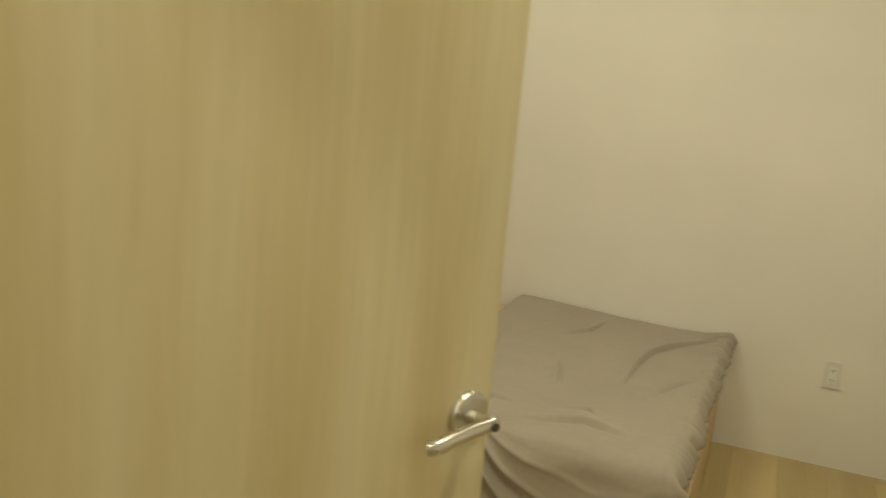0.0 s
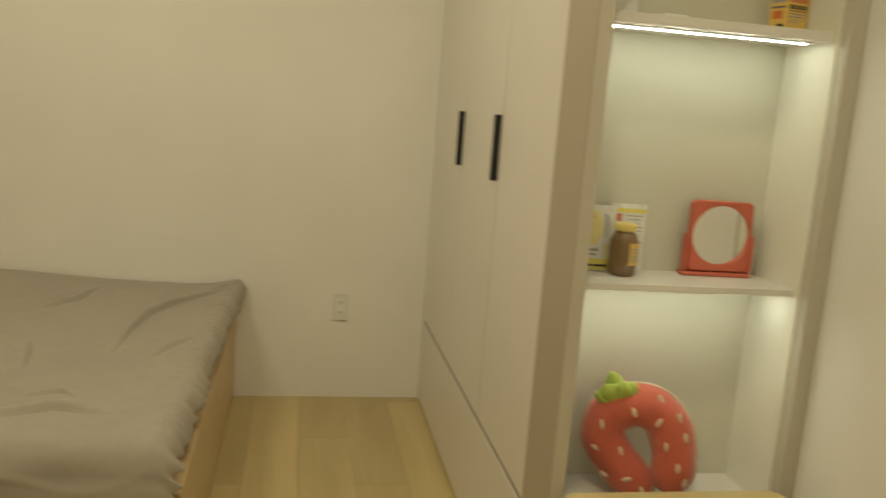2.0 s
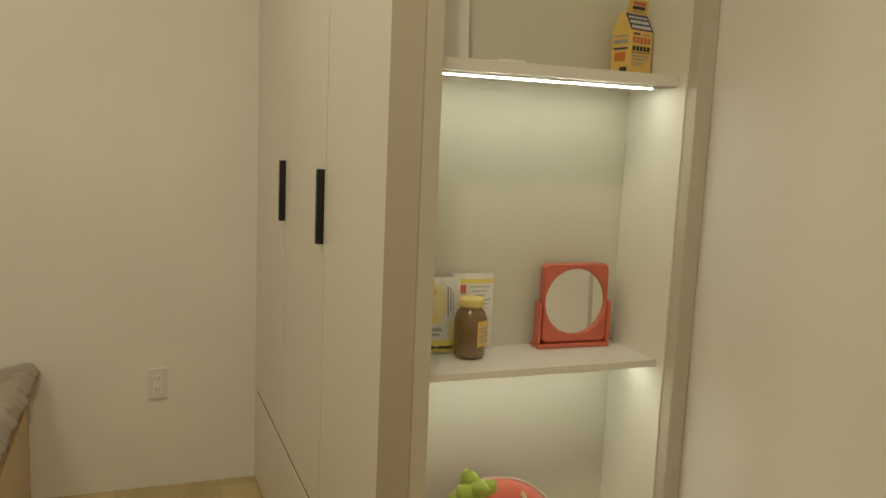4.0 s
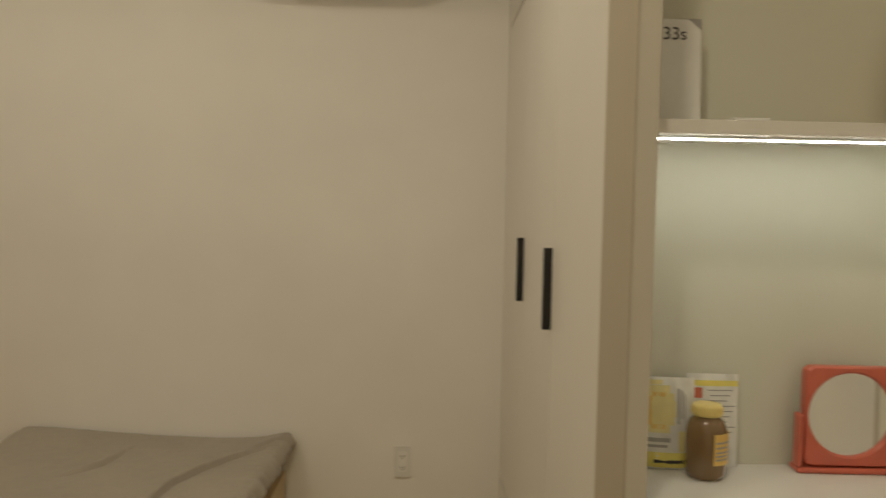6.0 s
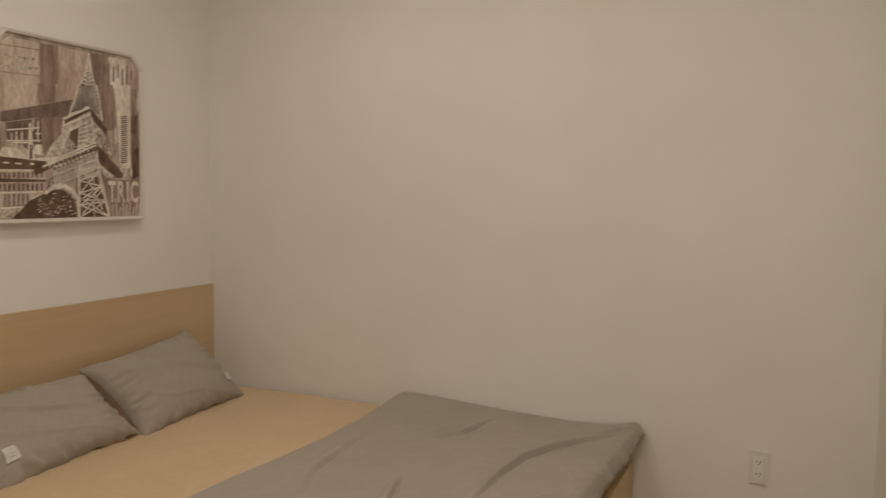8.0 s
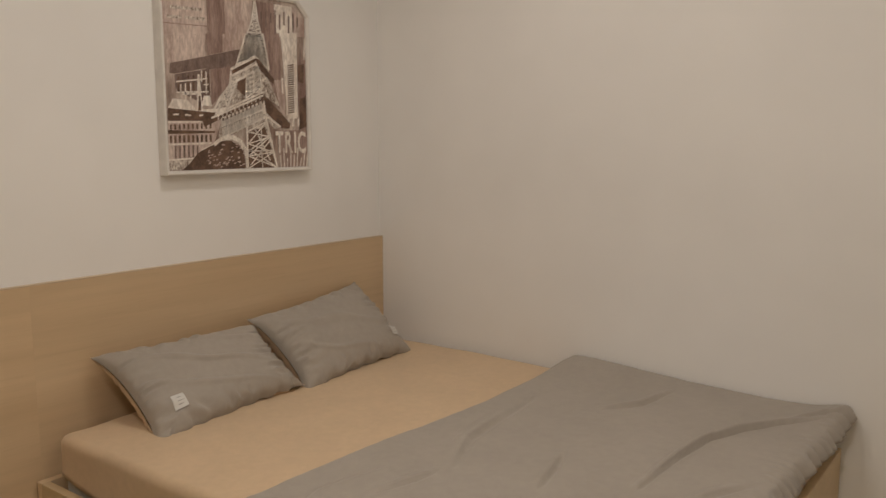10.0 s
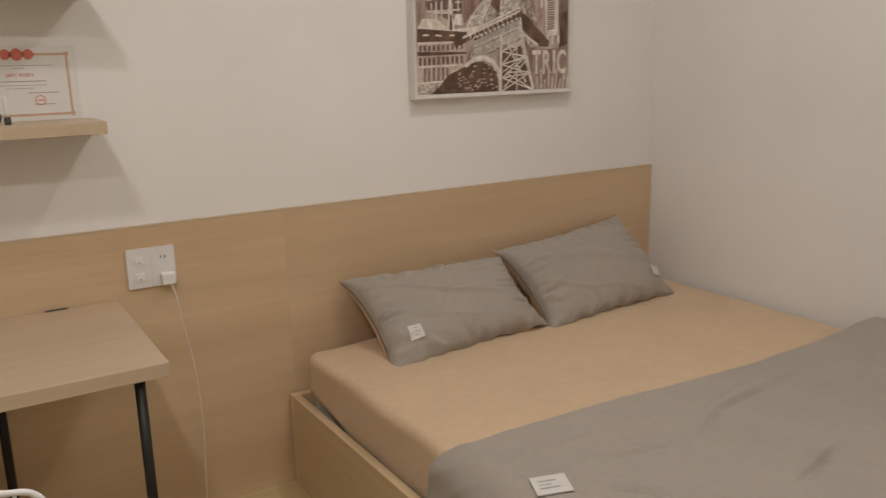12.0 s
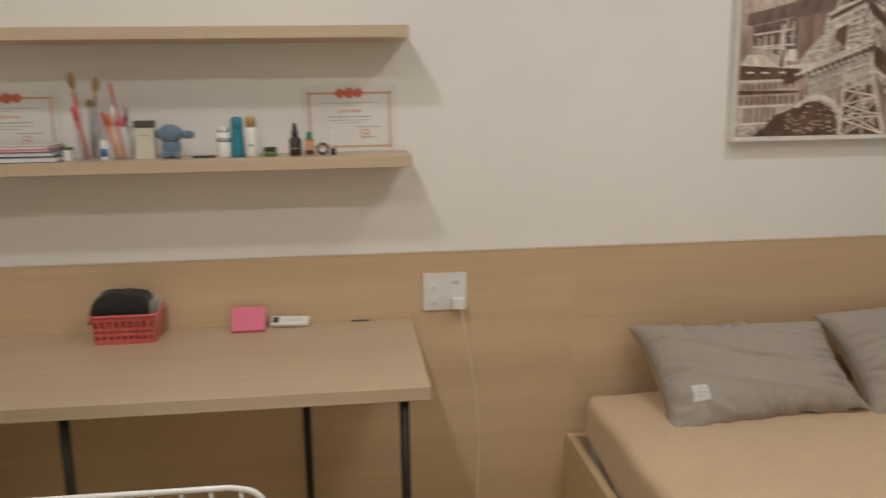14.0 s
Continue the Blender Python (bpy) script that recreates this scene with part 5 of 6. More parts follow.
part("body", lathe([(0.0165, 0), (0.018, 0.003), (0.018, 0.046), (0.010, 0.054), (0.009, 0.058)], 26), mat_plain("black_glass", (0.02, 0.012, 0.010), 0.12, coat=0.6), drop, smooth=True)
part("collar", lathe([(0.0105, 0.0582), (0.0105, 0.072)], 22), DARKGAP, drop, smooth=True)
part("bulb", lathe([(0.007, 0.0722), (0.0065, 0.086), (0.004, 0.094)], 18), DARKGAP, drop, smooth=True)
part("label_print", box(0.0176, 0.0184, -0.008, 0.008, 0.020, 0.0225), GREYINK, drop)
scent = thing("perfume_bottle", "small amber bottle with a green cap on the shelf", "bottle", (0.115, -2.504, SH), group="bottles on the shelf")
part("body", box(-0.010, 0.010, -0.0135, 0.0135, 0, 0.046, 0.003), AMBER, scent)
part("contents", box(-0.007, 0.007, -0.0105, 0.0105, 0.003, 0.014, 0.002), mat_plain("olive_liquid", (0.10, 0.09, 0.02), 0.3), scent)
part("neck_label", box(-0.0102, 0.0104, -0.008, 0.008, 0.016, 0.040), mat_plain("peach_label", (0.60, 0.34, 0.22), 0.5), scent)
part("cap", lathe([(0.008, 0.0465), (0.0085, 0.050), (0.0085, 0.064), (0.006, 0.068)], 20), mat_plain("green_cap", (0.03, 0.26, 0.14), 0.35), scent, "green cap", smooth=True)
ringt = bmesh.new()
rows = [[ringt.verts.new((0.006 * sx, (0.0145 + 0.0035 * sr) * math.cos(2 * math.pi * k / 36), 0.0182 + (0.0145 + 0.0035 * sr) * math.sin(2 * math.pi * k / 36))) for k in range(36)] for sx, sr in ((-1, -1), (1, -1), (1, 1), (-1, 1))]
for a, b in zip(rows, rows[1:] + rows[:1]):
    for k in range(36):
        ringt.faces.new((a[k], a[(k + 1) % 36], b[(k + 1) % 36], b[k]))
bmesh.ops.recalc_face_normals(ringt, faces=ringt.faces[:])
solid("tape_roll", ringt, DARKGAP, "small dark roll of tape standing on the shelf", "tape", at=(0.13, -2.466, SH))
lip = thing("lip_brush", "slim cosmetic brush with a black foot on the shelf", "brush", (0.135, -2.436, SH))
part("foot", lathe([(0.0075, 0), (0.008, 0.002), (0.008, 0.018)], 20), DARKGAP, lip, smooth=True)
part("stem", lathe([(0.004, 0.0182), (0.005, 0.03), (0.0055, 0.06), (0.003, 0.072)], 16), FOIL, lip, smooth=True)
pencil = thing("pencil", "thin dark pencil lying on the shelf", "pencil", (0.13, -2.80, SH + 0.0035))
part("shaft", tube([(0, -0.035, 0), (0.004, 0.03, 0)], 0.0033, 6), DARKGAP, pencil)

# ---- on the desk ----
DT = 0.7504
basket = thing("basket", "red perforated plastic basket holding black cloth on the desk", "basket", (0.103, -3.060, DT))


def basket_side(parent, length, height, place, slope):
    """A wall of the basket with rows of openings between ribs."""
    own = bmesh.new()
    strip = lambda u0, u1, v0, v1: plate([(u0, v0), (u1, v0), (u1, v1), (u0, v1)], 0.003, lambda u, v, w: place(u * (1 + slope * v), v, w), own)
    strip(-length / 2, length / 2, 0.0, 0.014), strip(-length / 2, length / 2, height - 0.016, height)
    n = 9
    for k in range(n + 1):
        u = -length / 2 + length * k / n
        strip(max(-length / 2, u - 0.0052), min(length / 2, u + 0.0052), 0.0141, height - 0.0161)
    for v in (0.030, 0.046):
        for k in range(n):
            u = -length / 2 + length * k / n
            strip(u + 0.0053, u + length / n - 0.0053, v - 0.0042, v + 0.0042)
    part("side_wall", own, BASKETRED, parent)


bl, bw, bh = 0.164, 0.118, 0.086
basket_side(basket, bl, bh, lambda u, v, w: (bw / 2 + 0.10 * v - w, u, v), 1.2)
basket_side(basket, bl, bh, lambda u, v, w: (-bw / 2 - 0.10 * v + w, u, v), 1.2)
basket_side(basket, bw, bh, lambda u, v, w: (u, bl / 2 + 0.12 * v - w, v), 1.2)
basket_side(basket, bw, bh, lambda u, v, w: (u, -bl / 2 - 0.12 * v + w, v), 1.2)
part("bottom", box(-bw / 2, bw / 2, -bl / 2, bl / 2, 0, 0.003), BASKETRED, basket)
rim_pts = [(v * 1.0, u, bh) for u, v in rounded_rect(-bl / 2 - 0.012, bl / 2 + 0.012, -bw / 2 - 0.011, bw / 2 + 0.011, 0.015, 5)]
part("rim", tube(rim_pts + rim_pts[:2], 0.0045, 8), BASKETRED, basket, smooth=True)
cloth = bmesh.new()
for j in range(24):
    for i in range(32):
        a, b = 2 * i / 31 - 1, 2 * j / 23 - 1
        h = 0.062 + 0.084 * (max(0, 1 - abs(a) ** 7) * max(0, 1 - abs(b) ** 6)) ** 0.4 * (1 - 0.10 * a * a) + 0.006 * noise.noise(Vector((a * 3, b * 3, 2)))
        cloth.verts.new((b * 0.056, a * 0.084 + 0.10 * (h - 0.1), h))
cloth.verts.ensure_lookup_table()
for j in range(23):
    for i in range(31):
        cloth.faces.new([cloth.verts[k] for k in (j * 32 + i, (j + 1) * 32 + i, (j + 1) * 32 + i + 1, j * 32 + i + 1)])
bmesh.ops.recalc_face_normals(cloth, faces=cloth.faces[:])
bmesh.ops.solidify(cloth, geom=cloth.faces[:], thickness=0.006)
solid("folded_cloth", cloth, BLACKCLOTH, "black folded cloth heaped in the red basket", "cloth", smooth=True, at=(0.103, -3.074, DT))
paper_edge = thing("paper_stack", "white paper slips beside the cloth in the basket", "paper", (0.103, -2.995, DT + 0.004))
for k in range(3):
    slip = box(-0.045, 0.045, -0.0006, 0.0006, 0.0, 0.118)
    bmesh.ops.transform(slip, matrix=pose(0, 0.004 * k, 0, -6 - 3 * k, 0, 3 * k), verts=slip.verts[:])
    part("slip", slip, PAPER, paper_edge)

pad = thing("note_pad", "pink folded note pad propped up on the desk", "note pad", (0.085, -2.715, DT))
lean = box(-0.002, 0.002, -0.050, 0.050, 0.0, 0.078, 0.0008)
bmesh.ops.transform(lean, matrix=pose(0.012, 0, 0, 0, -28, 0), verts=lean.verts[:])
part("cover", lean, PINK, pad)
part("base_flap", box(-0.034, 0.014, -0.050, 0.050, 0.0, 0.0022, 0.0006, 1), PINK, pad)
part("hinge_strip", box(0.012, 0.0165, -0.050, 0.050, 0.0, 0.006, 0.001), mat_plain("rose_card", (0.45, 0.10, 0.15), 0.5), pad)
remote = thing("remote_control", "slim white remote control lying on the desk", "remote control", (0.052, -2.592, DT + 0.0105), 84, rx=32)
part("body", box(-0.059, 0.059, -0.018, 0.018, 0, 0.015, 0.005, 3), WHITEPL, remote)
part("screen", box(-0.052, -0.032, -0.011, 0.011, 0.0151, 0.0158), DARKGAP, remote, "dark little display")
for k in range(4):
    part("button", box(-0.02 + 0.016 * k, -0.012 + 0.016 * k, -0.005, 0.005, 0.0151, 0.0165, 0.0004, 1), FRAMEWHITE, remote)

# ---- in the niche ----
ND = 0.9873
jar = thing("pill_jar", "brown glass jar with a yellow lid on the niche shelf", "jar", (3.067, -1.780, ND))
part("body", lathe([(0.026, 0), (0.030, 0.002), (0.0335, 0.010), (0.0345, 0.050), (0.0340, 0.080), (0.028, 0.097), (0.022, 0.102), (0.022, 0.108)], 40), BROWNGLASS, jar, smooth=True)
lid = lathe([(0.0243, 0.105), (0.0248, 0.108), (0.0248, 0.1195), (0.023, 0.1235), (0.010, 0.124)], 40)
lid_ob = part("lid", lid, YELLOWLID, jar, "ribbed yellow lid", smooth=True)
for k in range(30):
    a = 2 * math.pi * k / 30
    part("lid_rib", tube([(0.0250 * math.cos(a), 0.0250 * math.sin(a), 0.109), (0.0250 * math.cos(a), 0.0250 * math.sin(a), 0.119)], 0.0009, 5), YELLOWLID, lid_ob)
lab = bmesh.new()
a0, a1 = radians(-88), radians(8)
cols = [[lab.verts.new(((0.0348 + dr) * math.cos(a), (0.0348 + dr) * math.sin(a), zz)) for a in np.linspace(a0, a1, 14)] for dr, zz in ((0, 0.028), (0.0005, 0.028), (0.0005, 0.080), (0, 0.080))]
for p, q in zip(cols, cols[1:] + cols[:1]):
    for k in range(13):
        lab.faces.new((p[k], p[k + 1], q[k + 1], q[k]))
bmesh.ops.recalc_face_normals(lab, faces=lab.faces[:])
lab_ob = part("paper_label", lab, YELLOW, jar, "yellow paper label")
for k, zz in enumerate((0.036, 0.042, 0.048, 0.056, 0.064)):
    own = bmesh.new()
    c2 = [[own.verts.new(((0.0354 + dr) * math.cos(a), (0.0354 + dr) * math.sin(a), zz + dz)) for a in np.linspace(radians(-82), radians(-30 - 8 * (k % 2)), 8)] for dr, dz in ((0, 0), (0.0003, 0), (0.0003, 0.003), (0, 0.003))]
    for p, q in zip(c2, c2[1:] + c2[:1]):
        for j in range(7):
            own.faces.new((p[j], p[j + 1], q[j + 1], q[j]))
    bmesh.ops.recalc_face_normals(own, faces=own.faces[:])
    part("print_bar", own, GREYINK, lab_ob)


def pouch(at, w, h, lean, rz, label, prints, plump=0.018):
    """A standing foil bag: bulging lower part, flat sealed top."""
    p = new("foil_pouch")
    p.empty_display_size = 0.05
    p.matrix_world = pose(*at, lean, 0, rz)
    tagged(p, label, "pouch", "pouches in the niche")
    own = bmesh.new()
    nu, nv = 20, 26

    def surf(a, b, side):
        bulge = plump * max(0.0, 1 - abs(a) ** 2.5) * (1 - b) ** 0.6 * min(1, b * 6 + 0.45)
        crease = 0.0022 * noise.noise(Vector((a * 3, b * 5, side + at[0] * 9)))
        return (a * w / 2, side * (bulge + 0.001) + crease, b * h)

    for side in (-1, 1):
        grid = [[own.verts.new(surf(2 * i / nu - 1, j / nv, side)) for i in range(nu + 1)] for j in range(nv + 1)]
        for j in range(nv):
            for i in range(nu):
                f = (grid[j][i], grid[j][i + 1], grid[j + 1][i + 1], grid[j + 1][i])
                own.faces.new(f if side < 0 else f[::-1])
    bag = part("bag", own, FOIL, p, smooth=True)
    for (u0, u1, v0, v1, m) in prints:
        pr = bmesh.new()
        n, q = 8, 6
        g = [[pr.verts.new(tuple(Vector(surf(u0 + (u1 - u0) * i / n, v0 + (v1 - v0) * j / q, -1)) + Vector((0, -0.0008, 0)))) for i in range(n + 1)] for j in range(q + 1)]
        for j in range(q):
            for i in range(n):
                pr.faces.new((g[j][i], g[j][i + 1], g[j + 1][i + 1], g[j + 1][i]))
        part("printed_panel", pr, m, bag, smooth=True)


disc_rows = [(0.40 + 0.085 * k, 0.98 * math.sqrt(max(0.0, 1 - ((k - 2.5) / 3.2) ** 2))) for k in range(6)]
pouch((3.012, -1.740, ND), 0.092, 0.158, -3, -6, "white and yellow foil pouch standing behind the jar",
      [(-0.98, 0.98, 0.02, 0.19, LEMON)] + [(-0.30 - 0.62 * r, -0.30 + 0.62 * r, v, v + 0.087, PALELEMON) for v, r in disc_rows] + [(-0.72, -0.58, 0.48, 0.80, YELLOW), (-0.60, -0.10, 0.79, 0.84, YELLOW), (-0.60, -0.10, 0.44, 0.49, YELLOW), (-0.80, 0.10, 0.30, 0.345, GREYINK), (-0.80, 0.0, 0.24, 0.27, GREYINK), (0.36, 0.44, 0.50, 0.88, GREYINK), (0.50, 0.56, 0.56, 0.86, GREYINK), (0.62, 0.66, 0.50, 0.82, GREYINK), (0.42, 0.80, 0.20, 0.42, PALELEMON), (-0.5, 0.6, 0.07, 0.11, INK), (-0.9, -0.2, 0.92, 0.97, PALELEMON)], 0.016)
pouch((3.094, -1.728, ND), 0.090, 0.163, -2, -3, "white foil pouch with a yellow top band leaning behind",
      [(-0.98, 0.98, 0.87, 0.93, LEMON), (-0.90, -0.40, 0.74, 0.85, REDINK), (-0.90, -0.45, 0.60, 0.70, PALELEMON)] + [(-0.2 + 0.1 * (k % 2), 0.55 + 0.11 * (k % 4), 0.26 + 0.056 * k, 0.272 + 0.056 * k, GREYINK) for k in range(11)] + [(0.2, 0.8, 0.12, 0.22, PAPER)], 0.010)

mirror = thing("table_mirror", "square coral-red plastic table mirror with a round glass", "mirror", (3.322, -1.752, ND), -2)
stand = box(-0.088, 0.088, -0.014, 0.026, 0.0, 0.010, 0.004, 3)
part("base", stand, CORAL, mirror)
for sx in (-1, 1):
    part("stand_arm", box(sx * 0.0840 - 0.0037, sx * 0.0840 + 0.0037, -0.013, 0.014, 0.0105, 0.102, 0.0036, 3), CORAL, mirror)
tilt = Matrix.Translation((0.002, 0.000, 0.0125)) @ pose(0, 0, 0, -1)
outl = rounded_rect(-0.0785, 0.0785, 0.0, 0.172, 0.013, 6)
body = bmesh.new()
cx, cz, rr = 0.0, 0.089, 0.072
N = 64
outer = []
for k in range(N):
    a = 2 * math.pi * k / N
    d = Vector((math.cos(a), math.sin(a)))
    best = 9.0
    for p, q in zip(outl, outl[1:] + outl[:1]):
        e = Vector((q[0] - p[0], q[1] - p[1]))
        det = d.x * -e.y + d.y * e.x
        if abs(det) > 1e-9:
            rx_, ry_ = p[0] - cx, p[1] - cz
            s, v = (rx_ * -e.y + ry_ * e.x) / det, (d.x * ry_ - d.y * rx_) / det
            if s > 0 and -1e-6 <= v <= 1 + 1e-6:
                best = min(best, s)
    outer.append((cx + d.x * best, cz + d.y * best))
inner = [(cx + rr * math.cos(2 * math.pi * k / N), cz + rr * math.sin(2 * math.pi * k / N)) for k in range(N)]
loops = [[body.verts.new((u, y, v)) for u, v in loop] for loop, y in ((outer, 0.012), (outer, -0.006), ([(u * 0.97 + cx * 0.03, v * 0.97 + cz * 0.03) for u, v in outer], -0.009), ([(cx + (u - cx) * 1.05, cz + (v - cz) * 1.05) for u, v in inner], -0.009), (inner, -0.006), (inner, 0.012))]
for p, q in zip(loops, loops[1:] + loops[:1]):
    for k in range(N):
        body.faces.new((p[k], p[(k + 1) % N], q[(k + 1) % N], q[k]))
bmesh.ops.recalc_face_normals(body, faces=body.faces[:])
bmesh.ops.transform(body, matrix=tilt, verts=body.verts[:])
mf = part("mirror_frame", body, CORAL, mirror)
disc = plate([(u * 0.995, cz + (v - cz) * 0.995) for u, v in inner], 0.004, lambda u, v, w: (u, -0.002 - w + 0.004, v))
bmesh.ops.transform(disc, matrix=tilt, verts=disc.verts[:])
part("mirror_glass", disc, MIRROR, mf, "round mirror glass")

# carton with a folded gable on the upper shelf
TB = 1.5733
pack = thing("carton", "yellow and navy supplement carton with a folded top on the shelf", "box", (3.413, -1.802, TB), 13)
own = bmesh.new()
w2, d2 = 0.032, 0.052
sec = [(0, 0), (0, 0.092), (0.020, 0.128), (0.034, 0.128), (d2, 0.092), (d2, 0)]
e = [[own.verts.new((sx, y, zz)) for y, zz in sec] for sx in (-w2, w2)]
for k in range(len(sec)):
    own.faces.new((e[0][k], e[0][(k + 1) % 6], e[1][(k + 1) % 6], e[1][k]))
own.faces.new(e[0][::-1]), own.faces.new(e[1])
bmesh.ops.recalc_face_normals(own, faces=own.faces[:])
carton = part("carton_body", own, YELLOW, pack)
part("top_flap", plate([(-w2 + 0.001, 0), (w2 - 0.001, 0), (w2 - 0.004, 0.030), (-w2 + 0.001, 0.030)], 0.001, lambda u, v, w: (u, 0.020 - 0.28 * v - w, 0.1283 + v * 0.96)), YELLOW, pack)
slope = lambda lv: (lambda u, v, w: (u, v * 0.486 - (0.0006 + lv * 0.0006 + w) * 0.87, 0.092 + v * 0.874 + (0.0006 + lv * 0.0006 + w) * 0.49))
part("navy_band", plate([(-w2, 0.001), (w2, 0.001), (w2, 0.040), (-w2, 0.040)], 0.0004, slope(0)), NAVY, carton, "navy printed band")
for row, v in enumerate((0.004, 0.0165, 0.029)):
    for k in range(7):
        u = -0.0275 + 0.008 * k
        part("print_bar", plate([(u, v), (u + 0.0058, v), (u + 0.0058, v + (0.0045 if row == 2 else 0.0075)), (u, v + (0.0045 if row == 2 else 0.0075))], 0.0004, slope(1.5)), PAPER, carton)
front = lambda u, v, w: (u, -0.0006 - w, v)
flap = lambda u, v, w: (u, 0.020 - 0.28 * v - 0.0022 - w, 0.1283 + v * 0.96)
for v, w, h, m in ((0.004, 0.030, 0.0022, GREYINK), (0.009, 0.036, 0.006, INK), (0.018, 0.036, 0.006, REDINK)):
    part("print_bar", plate([(-w / 2, v), (w / 2, v), (w / 2, v + h), (-w / 2, v + h)], 0.0004, flap), m, carton)
for v, h, m, name in ((0.0665, 0.0125, REDINK, "print_bar"), (0.0515, 0.0095, INK, "brand_bar")):
    for k in range(5):
        u = -0.026 + 0.0108 * k
        part(name, plate([(u, v), (u + 0.0078, v), (u + 0.0078, v + h), (u, v + h)], 0.0004, front), m, carton)
for v, u, w, h, m in ((0.0835, -0.026, 0.020, 0.004, INK), (0.0835, 0.002, 0.022, 0.003, GREYINK), (0.0470, -0.028, 0.056, 0.0014, INK), (0.0395, -0.026, 0.050, 0.003, GREYINK), (0.033, -0.026, 0.046, 0.003, GREYINK), (0.026, -0.026, 0.040, 0.0016, GREYINK), (0.0215, -0.026, 0.030, 0.0016, GREYINK)):
    part("print_bar", plate([(u, v), (u + w, v), (u + w, v + h), (u, v + h)], 0.0004, front), m, carton)
sidef = lambda u, v, w: (-w2 - 0.0006 - w, d2 - u, v)
for u0, u1, v0, v1, m in ((0.006, 0.046, 0.066, 0.074, GREYINK), (0.006, 0.046, 0.054, 0.058, NAVY), (0.010, 0.040, 0.030, 0.048, ORANGEPL), (0.026, 0.046, 0.004, 0.018, INK), (0.006, 0.046, 0.080, 0.083, GREYINK)):
    part("print_bar", plate([(u0, v0), (u1, v0), (u1, v1), (u0, v1)], 0.0004, sidef), m, carton)

card = thing("phone_box", "flat white box with black printed characters leaning in the niche", "box", (2.994, -1.775, TB), 2, rx=-4)
part("box_body", box(-0.046, 0.046, 0.0, 0.030, 0.0, 0.178, 0.002), WHITEPL, card)
part("fold_corner", plate([(0.046, 0.178), (0.046, 0.160), (0.024, 0.178)], 0.0004, front), GREYINK, card, "grey corner")
part("printed_characters", lettering("33s", 0.030, Matrix(((1, 0, 0, -0.020), (0, 0, -1, -0.0008), (0, 1, 0, 0.143), (0, 0, 0, 1))), 0.0002), INK, card, "black printed characters")
small = thing("plastic_card", "small white plastic card lying on the niche shelf", "card", (3.082, -1.864, TB))
part("sheet", box(-0.028, 0.028, -0.018, 0.018, 0, 0.004, 0.0008, 1), WHITEPL, small)

# strawberry neck cushion
cushion = thing("neck_cushion", "red strawberry-shaped plush neck cushion standing in the niche", "cushion", (3.138, -1.832, 0.4475), -24, rx=-5)
spine = [(0.050, 0.016), (-0.030, 0.064), (-0.081, 0.124), (-0.090, 0.172), (-0.067, 0.214), (-0.021, 0.238), (0.029, 0.236), (0.066, 0.204), (0.085, 0.155), (0.092, 0.098), (0.084, 0.016)]
path = [tuple(p) for p in curve_through([(0.95 * u, 0, 0.92 * v) for u, v in spine], 6)]
LAST = len(path) - 1
radii = [0.0525 * (0.06 + 0.94 * math.sqrt(1 - (1 - min(1.0, min(k, LAST - k) / 6)) ** 2)) for k in range(LAST + 1)]
body = tube(path, radii, 26)
for v in body.verts:
    n = 0.004 * noise.noise(v.co * 14) + 0.0022 * noise.noise(v.co * 45)
    v.co.y *= 0.94
    v.co += Vector((n, n * 0.5, n))
low_z = min(v.co.z for v in body.verts)
bmesh.ops.translate(body, vec=(0, 0, -low_z), verts=body.verts[:])
skin = part("plush_body", body, RED_PLUSH, cushion, "red plush", smooth=True)
lift = -low_z


def spine_side(k):
    """Unit vector in the cushion's plane, square to its spine, pointing outwards."""
    way = (Vector(path[min(k + 1, LAST)]) - Vector(path[max(k - 1, 0)])).normalized()
    return Vector((-way.z, 0, way.x))


for sign, lab in ((1, "pale piping round the outside"), (-1, "pale piping round the opening")):
    seam = [tuple(Vector(path[k]) + sign * spine_side(k) * (radii[k] + 0.0012) + Vector((0, 0, lift))) for k in range(3, LAST - 2)]
    if sign < 0:
        seam = seam[12:-10]
    part("piping", tube(seam, 0.0026, 8), CREAM_PLUSH, skin, lab, smooth=True)
SEEDS = [(0.043, 0.272), (-0.018, 0.231), (0.044, 0.214), (0.091, 0.231), (-0.093, 0.187), (0.112, 0.183), (0.068, 0.155), (-0.102, 0.122), (-0.040, 0.122), (0.101, 0.104), (-0.075, 0.052), (-0.018, 0.053), (0.020, 0.030), (0.122, 0.065)]
for n, (u, v) in enumerate(SEEDS):
    u, v = 0.95 * u, 0.92 * v
    k = min(range(LAST + 1), key=lambda j: (path[j][0] - u) ** 2 + (path[j][2] - v) ** 2)
    off = math.hypot(path[k][0] - u, path[k][2] - v) / radii[k]
    y = -math.sqrt(max(0.04, 1 - off * off)) * radii[k] * 0.94 - 0.0008
    sd = bmesh.new()
    bmesh.ops.create_icosphere(sd, subdivisions=2, radius=1, matrix=Matrix.Translation((u, y, v + lift)) @ pose(0, 0, 0, 0, (-28, -22, 24, -20, -8, -14, -4, -62, -16, -4, -60, 70, -35, 10)[n], 0) @ Matrix.Diagonal((0.0056, 0.0026, 0.0125, 1)))
    part("seed", sd, CREAM_PLUSH, skin, smooth=True)
crown = Vector((-0.056, -0.004, 0.245 + lift))
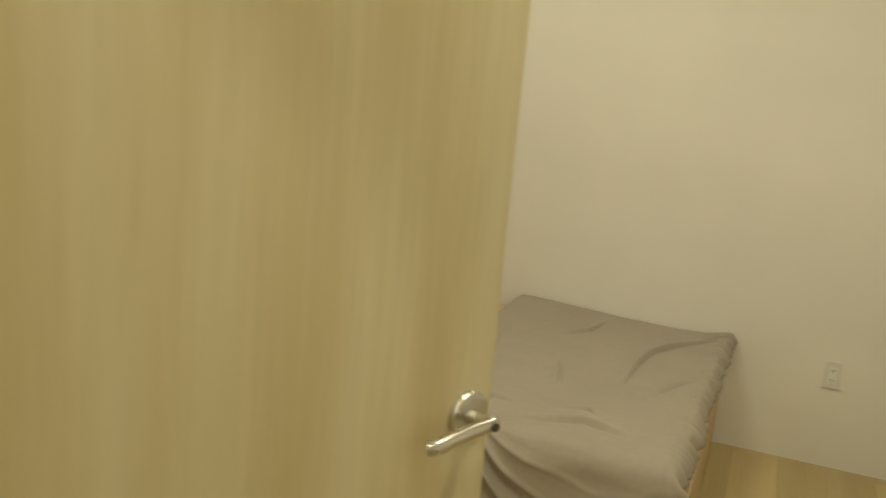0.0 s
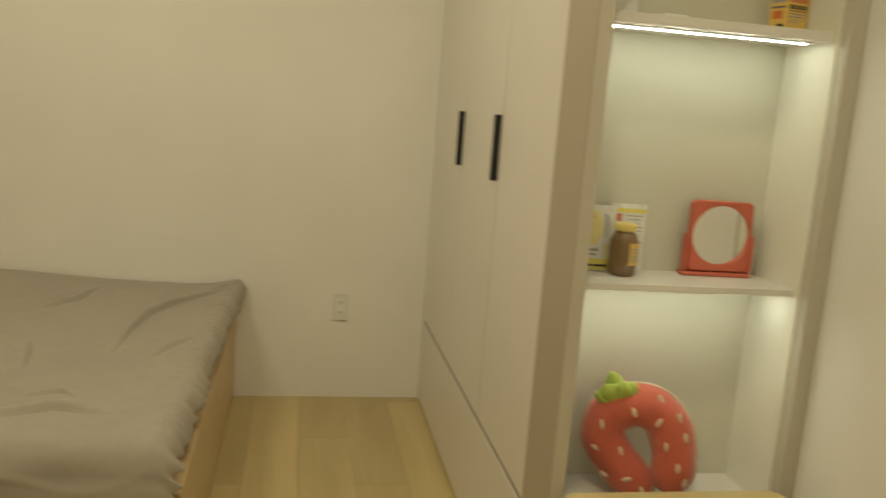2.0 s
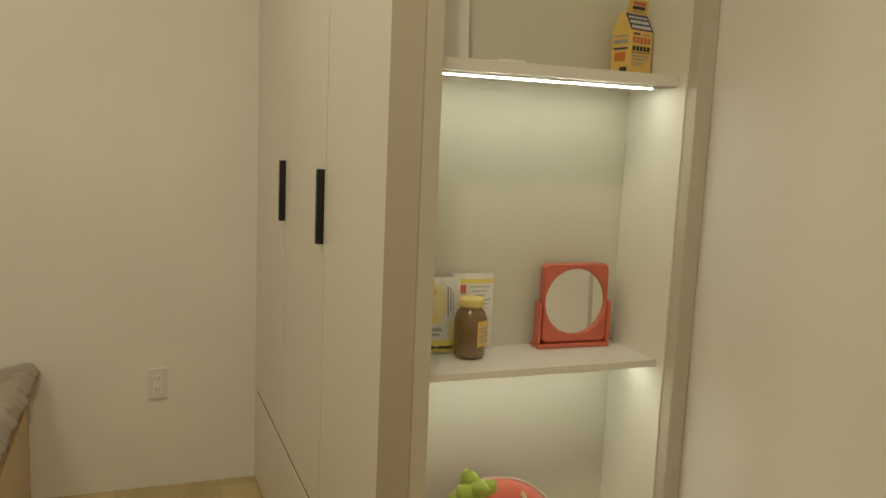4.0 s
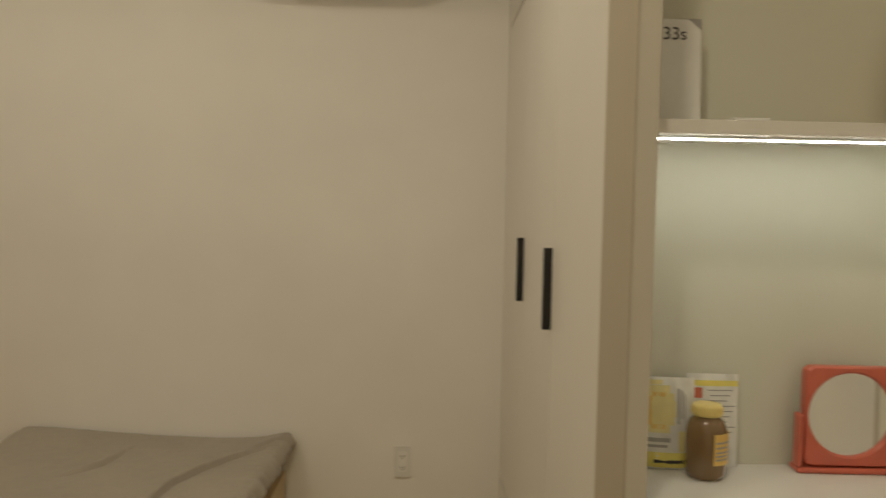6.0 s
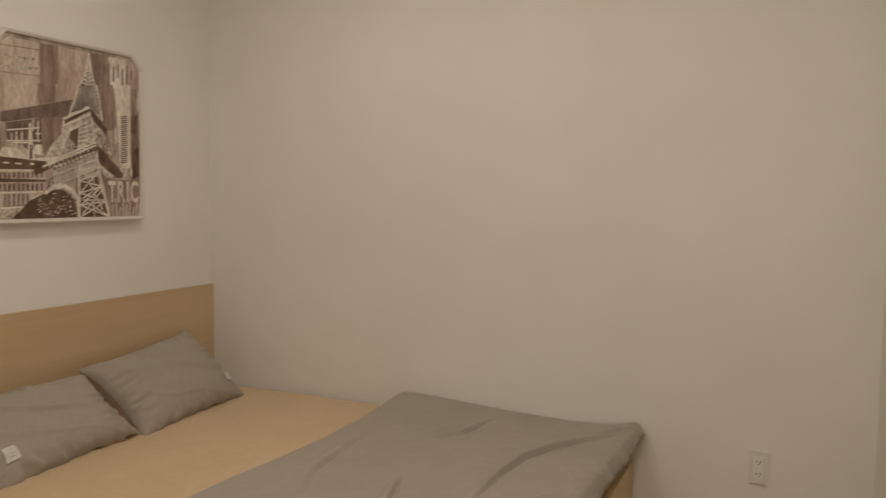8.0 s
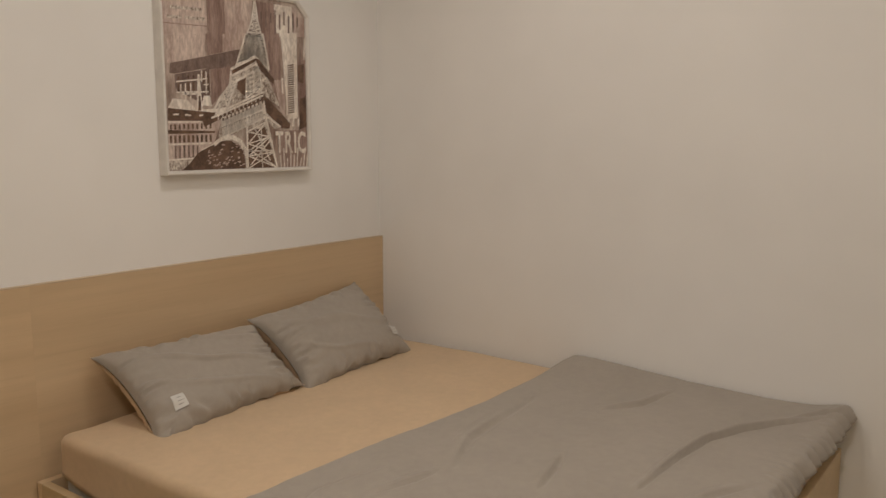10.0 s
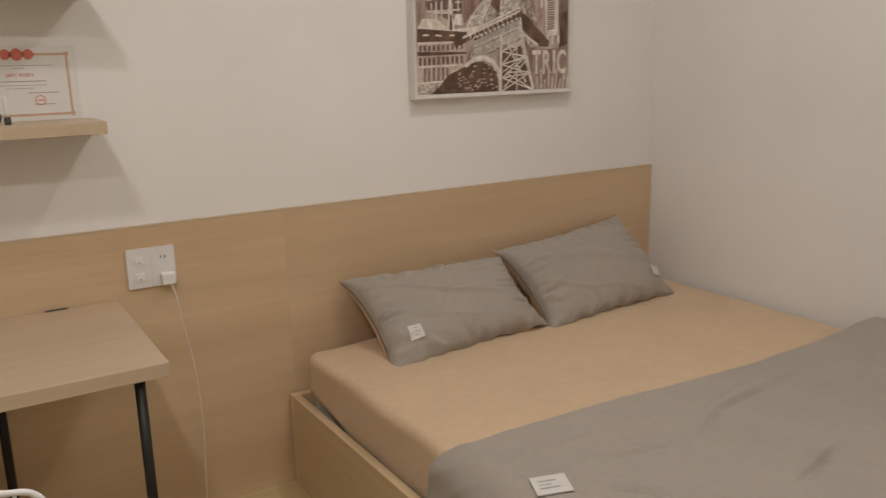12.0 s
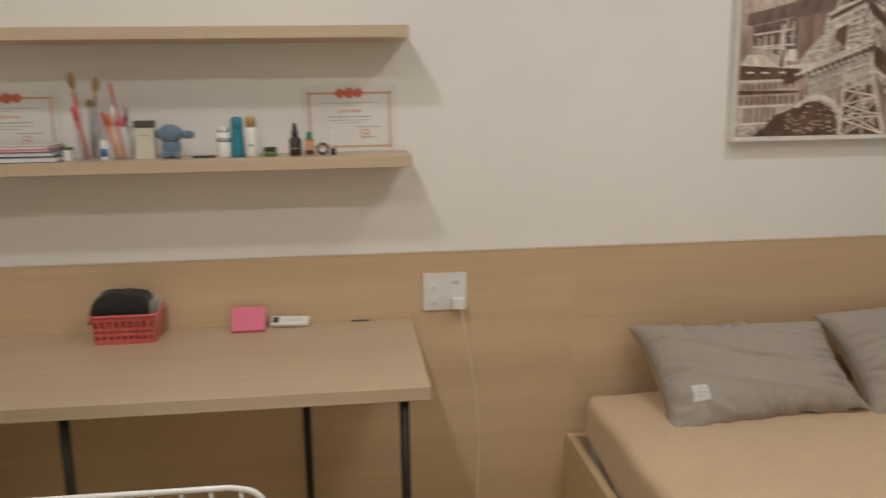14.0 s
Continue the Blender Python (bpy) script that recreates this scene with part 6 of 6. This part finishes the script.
for ang, length, w, tipped in ((-58, 0.060, 0.036, 0.010), (-28, 0.054, 0.038, 0.020), (0, 0.074, 0.038, 0.004), (28, 0.054, 0.038, 0.020), (56, 0.062, 0.034, 0.010)):
    lf = bmesh.new()
    g = []
    ca, sa = math.cos(radians(ang - 20)), math.sin(radians(ang - 20))
    for j in range(9):
        b = j / 8
        wide = w / 2 * (0.55 + 1.3 * b) * (1 - b ** 3) + 0.002
        row = []
        for a in np.linspace(-1, 1, 7):
            out_, side_ = length * b, wide * a
            row.append(lf.verts.new((crown.x + sa * out_ + ca * side_, crown.y - 0.030 - tipped * math.sin(2.4 * b) + 0.010 * a * a * math.sin(3 * b), crown.z - 0.014 + ca * out_ - sa * side_)))
        g.append(row)
    for j in range(8):
        for i in range(6):
            lf.faces.new((g[j][i], g[j][i + 1], g[j + 1][i + 1], g[j + 1][i]))
    bmesh.ops.recalc_face_normals(lf, faces=lf.faces[:])
    bmesh.ops.solidify(lf, geom=lf.faces[:], thickness=0.0025)
    part("leaf", lf, GREEN_PLUSH, cushion, "green felt leaf", smooth=True)
part("sewn_tag", box(0.138, 0.156, -0.004, -0.003, 0.105, 0.118), WHITECLOTH, cushion, "white sewn tag")
wire = thing("cable", "thin white cable curled on the niche floor", "cable", (3.03, -1.85, 0.4505))
part("wire", tube(curve_through([(-0.08, 0.0, 0.0), (-0.03, 0.02, 0.002), (0.03, 0.0, 0.0), (0.06, -0.015, 0.0), (0.02, -0.024, 0.002), (-0.04, -0.012, 0.0)], 8), 0.002, 8), WHITEPL, wire, smooth=True)


# ---- floor planks ----
floor = solid("floor", box(-0.12, 3.615, -5.42, 0.12, -0.10, -0.012), DARKGAP, "light oak laminate plank floor", "floor", "structure")
PLANK_W, PLANK_L = 0.196, 1.22


def plank_mesh(length):
    return finish("plank", box(0.0002, PLANK_W - 0.0002, 0.0002, length - 0.0002, -0.012, 0.0, 0.0007, 1), OAK_FLOOR)


plank_data = plank_mesh(PLANK_L)
row_n = 0
px = 0.0
while px < 3.49:
    py = -5.3 - (row_n * 0.41) % PLANK_L
    while py < 0:
        lo, hi = max(py, -5.3), min(py + PLANK_L, 0.0)
        if hi - lo > 0.05:
            ob = new("plank", plank_data if hi - lo > PLANK_L - 0.01 else plank_mesh(hi - lo))
            ob.parent, ob.location = floor, (px, lo, 0)
        py += PLANK_L
    px += PLANK_W
    row_n += 1
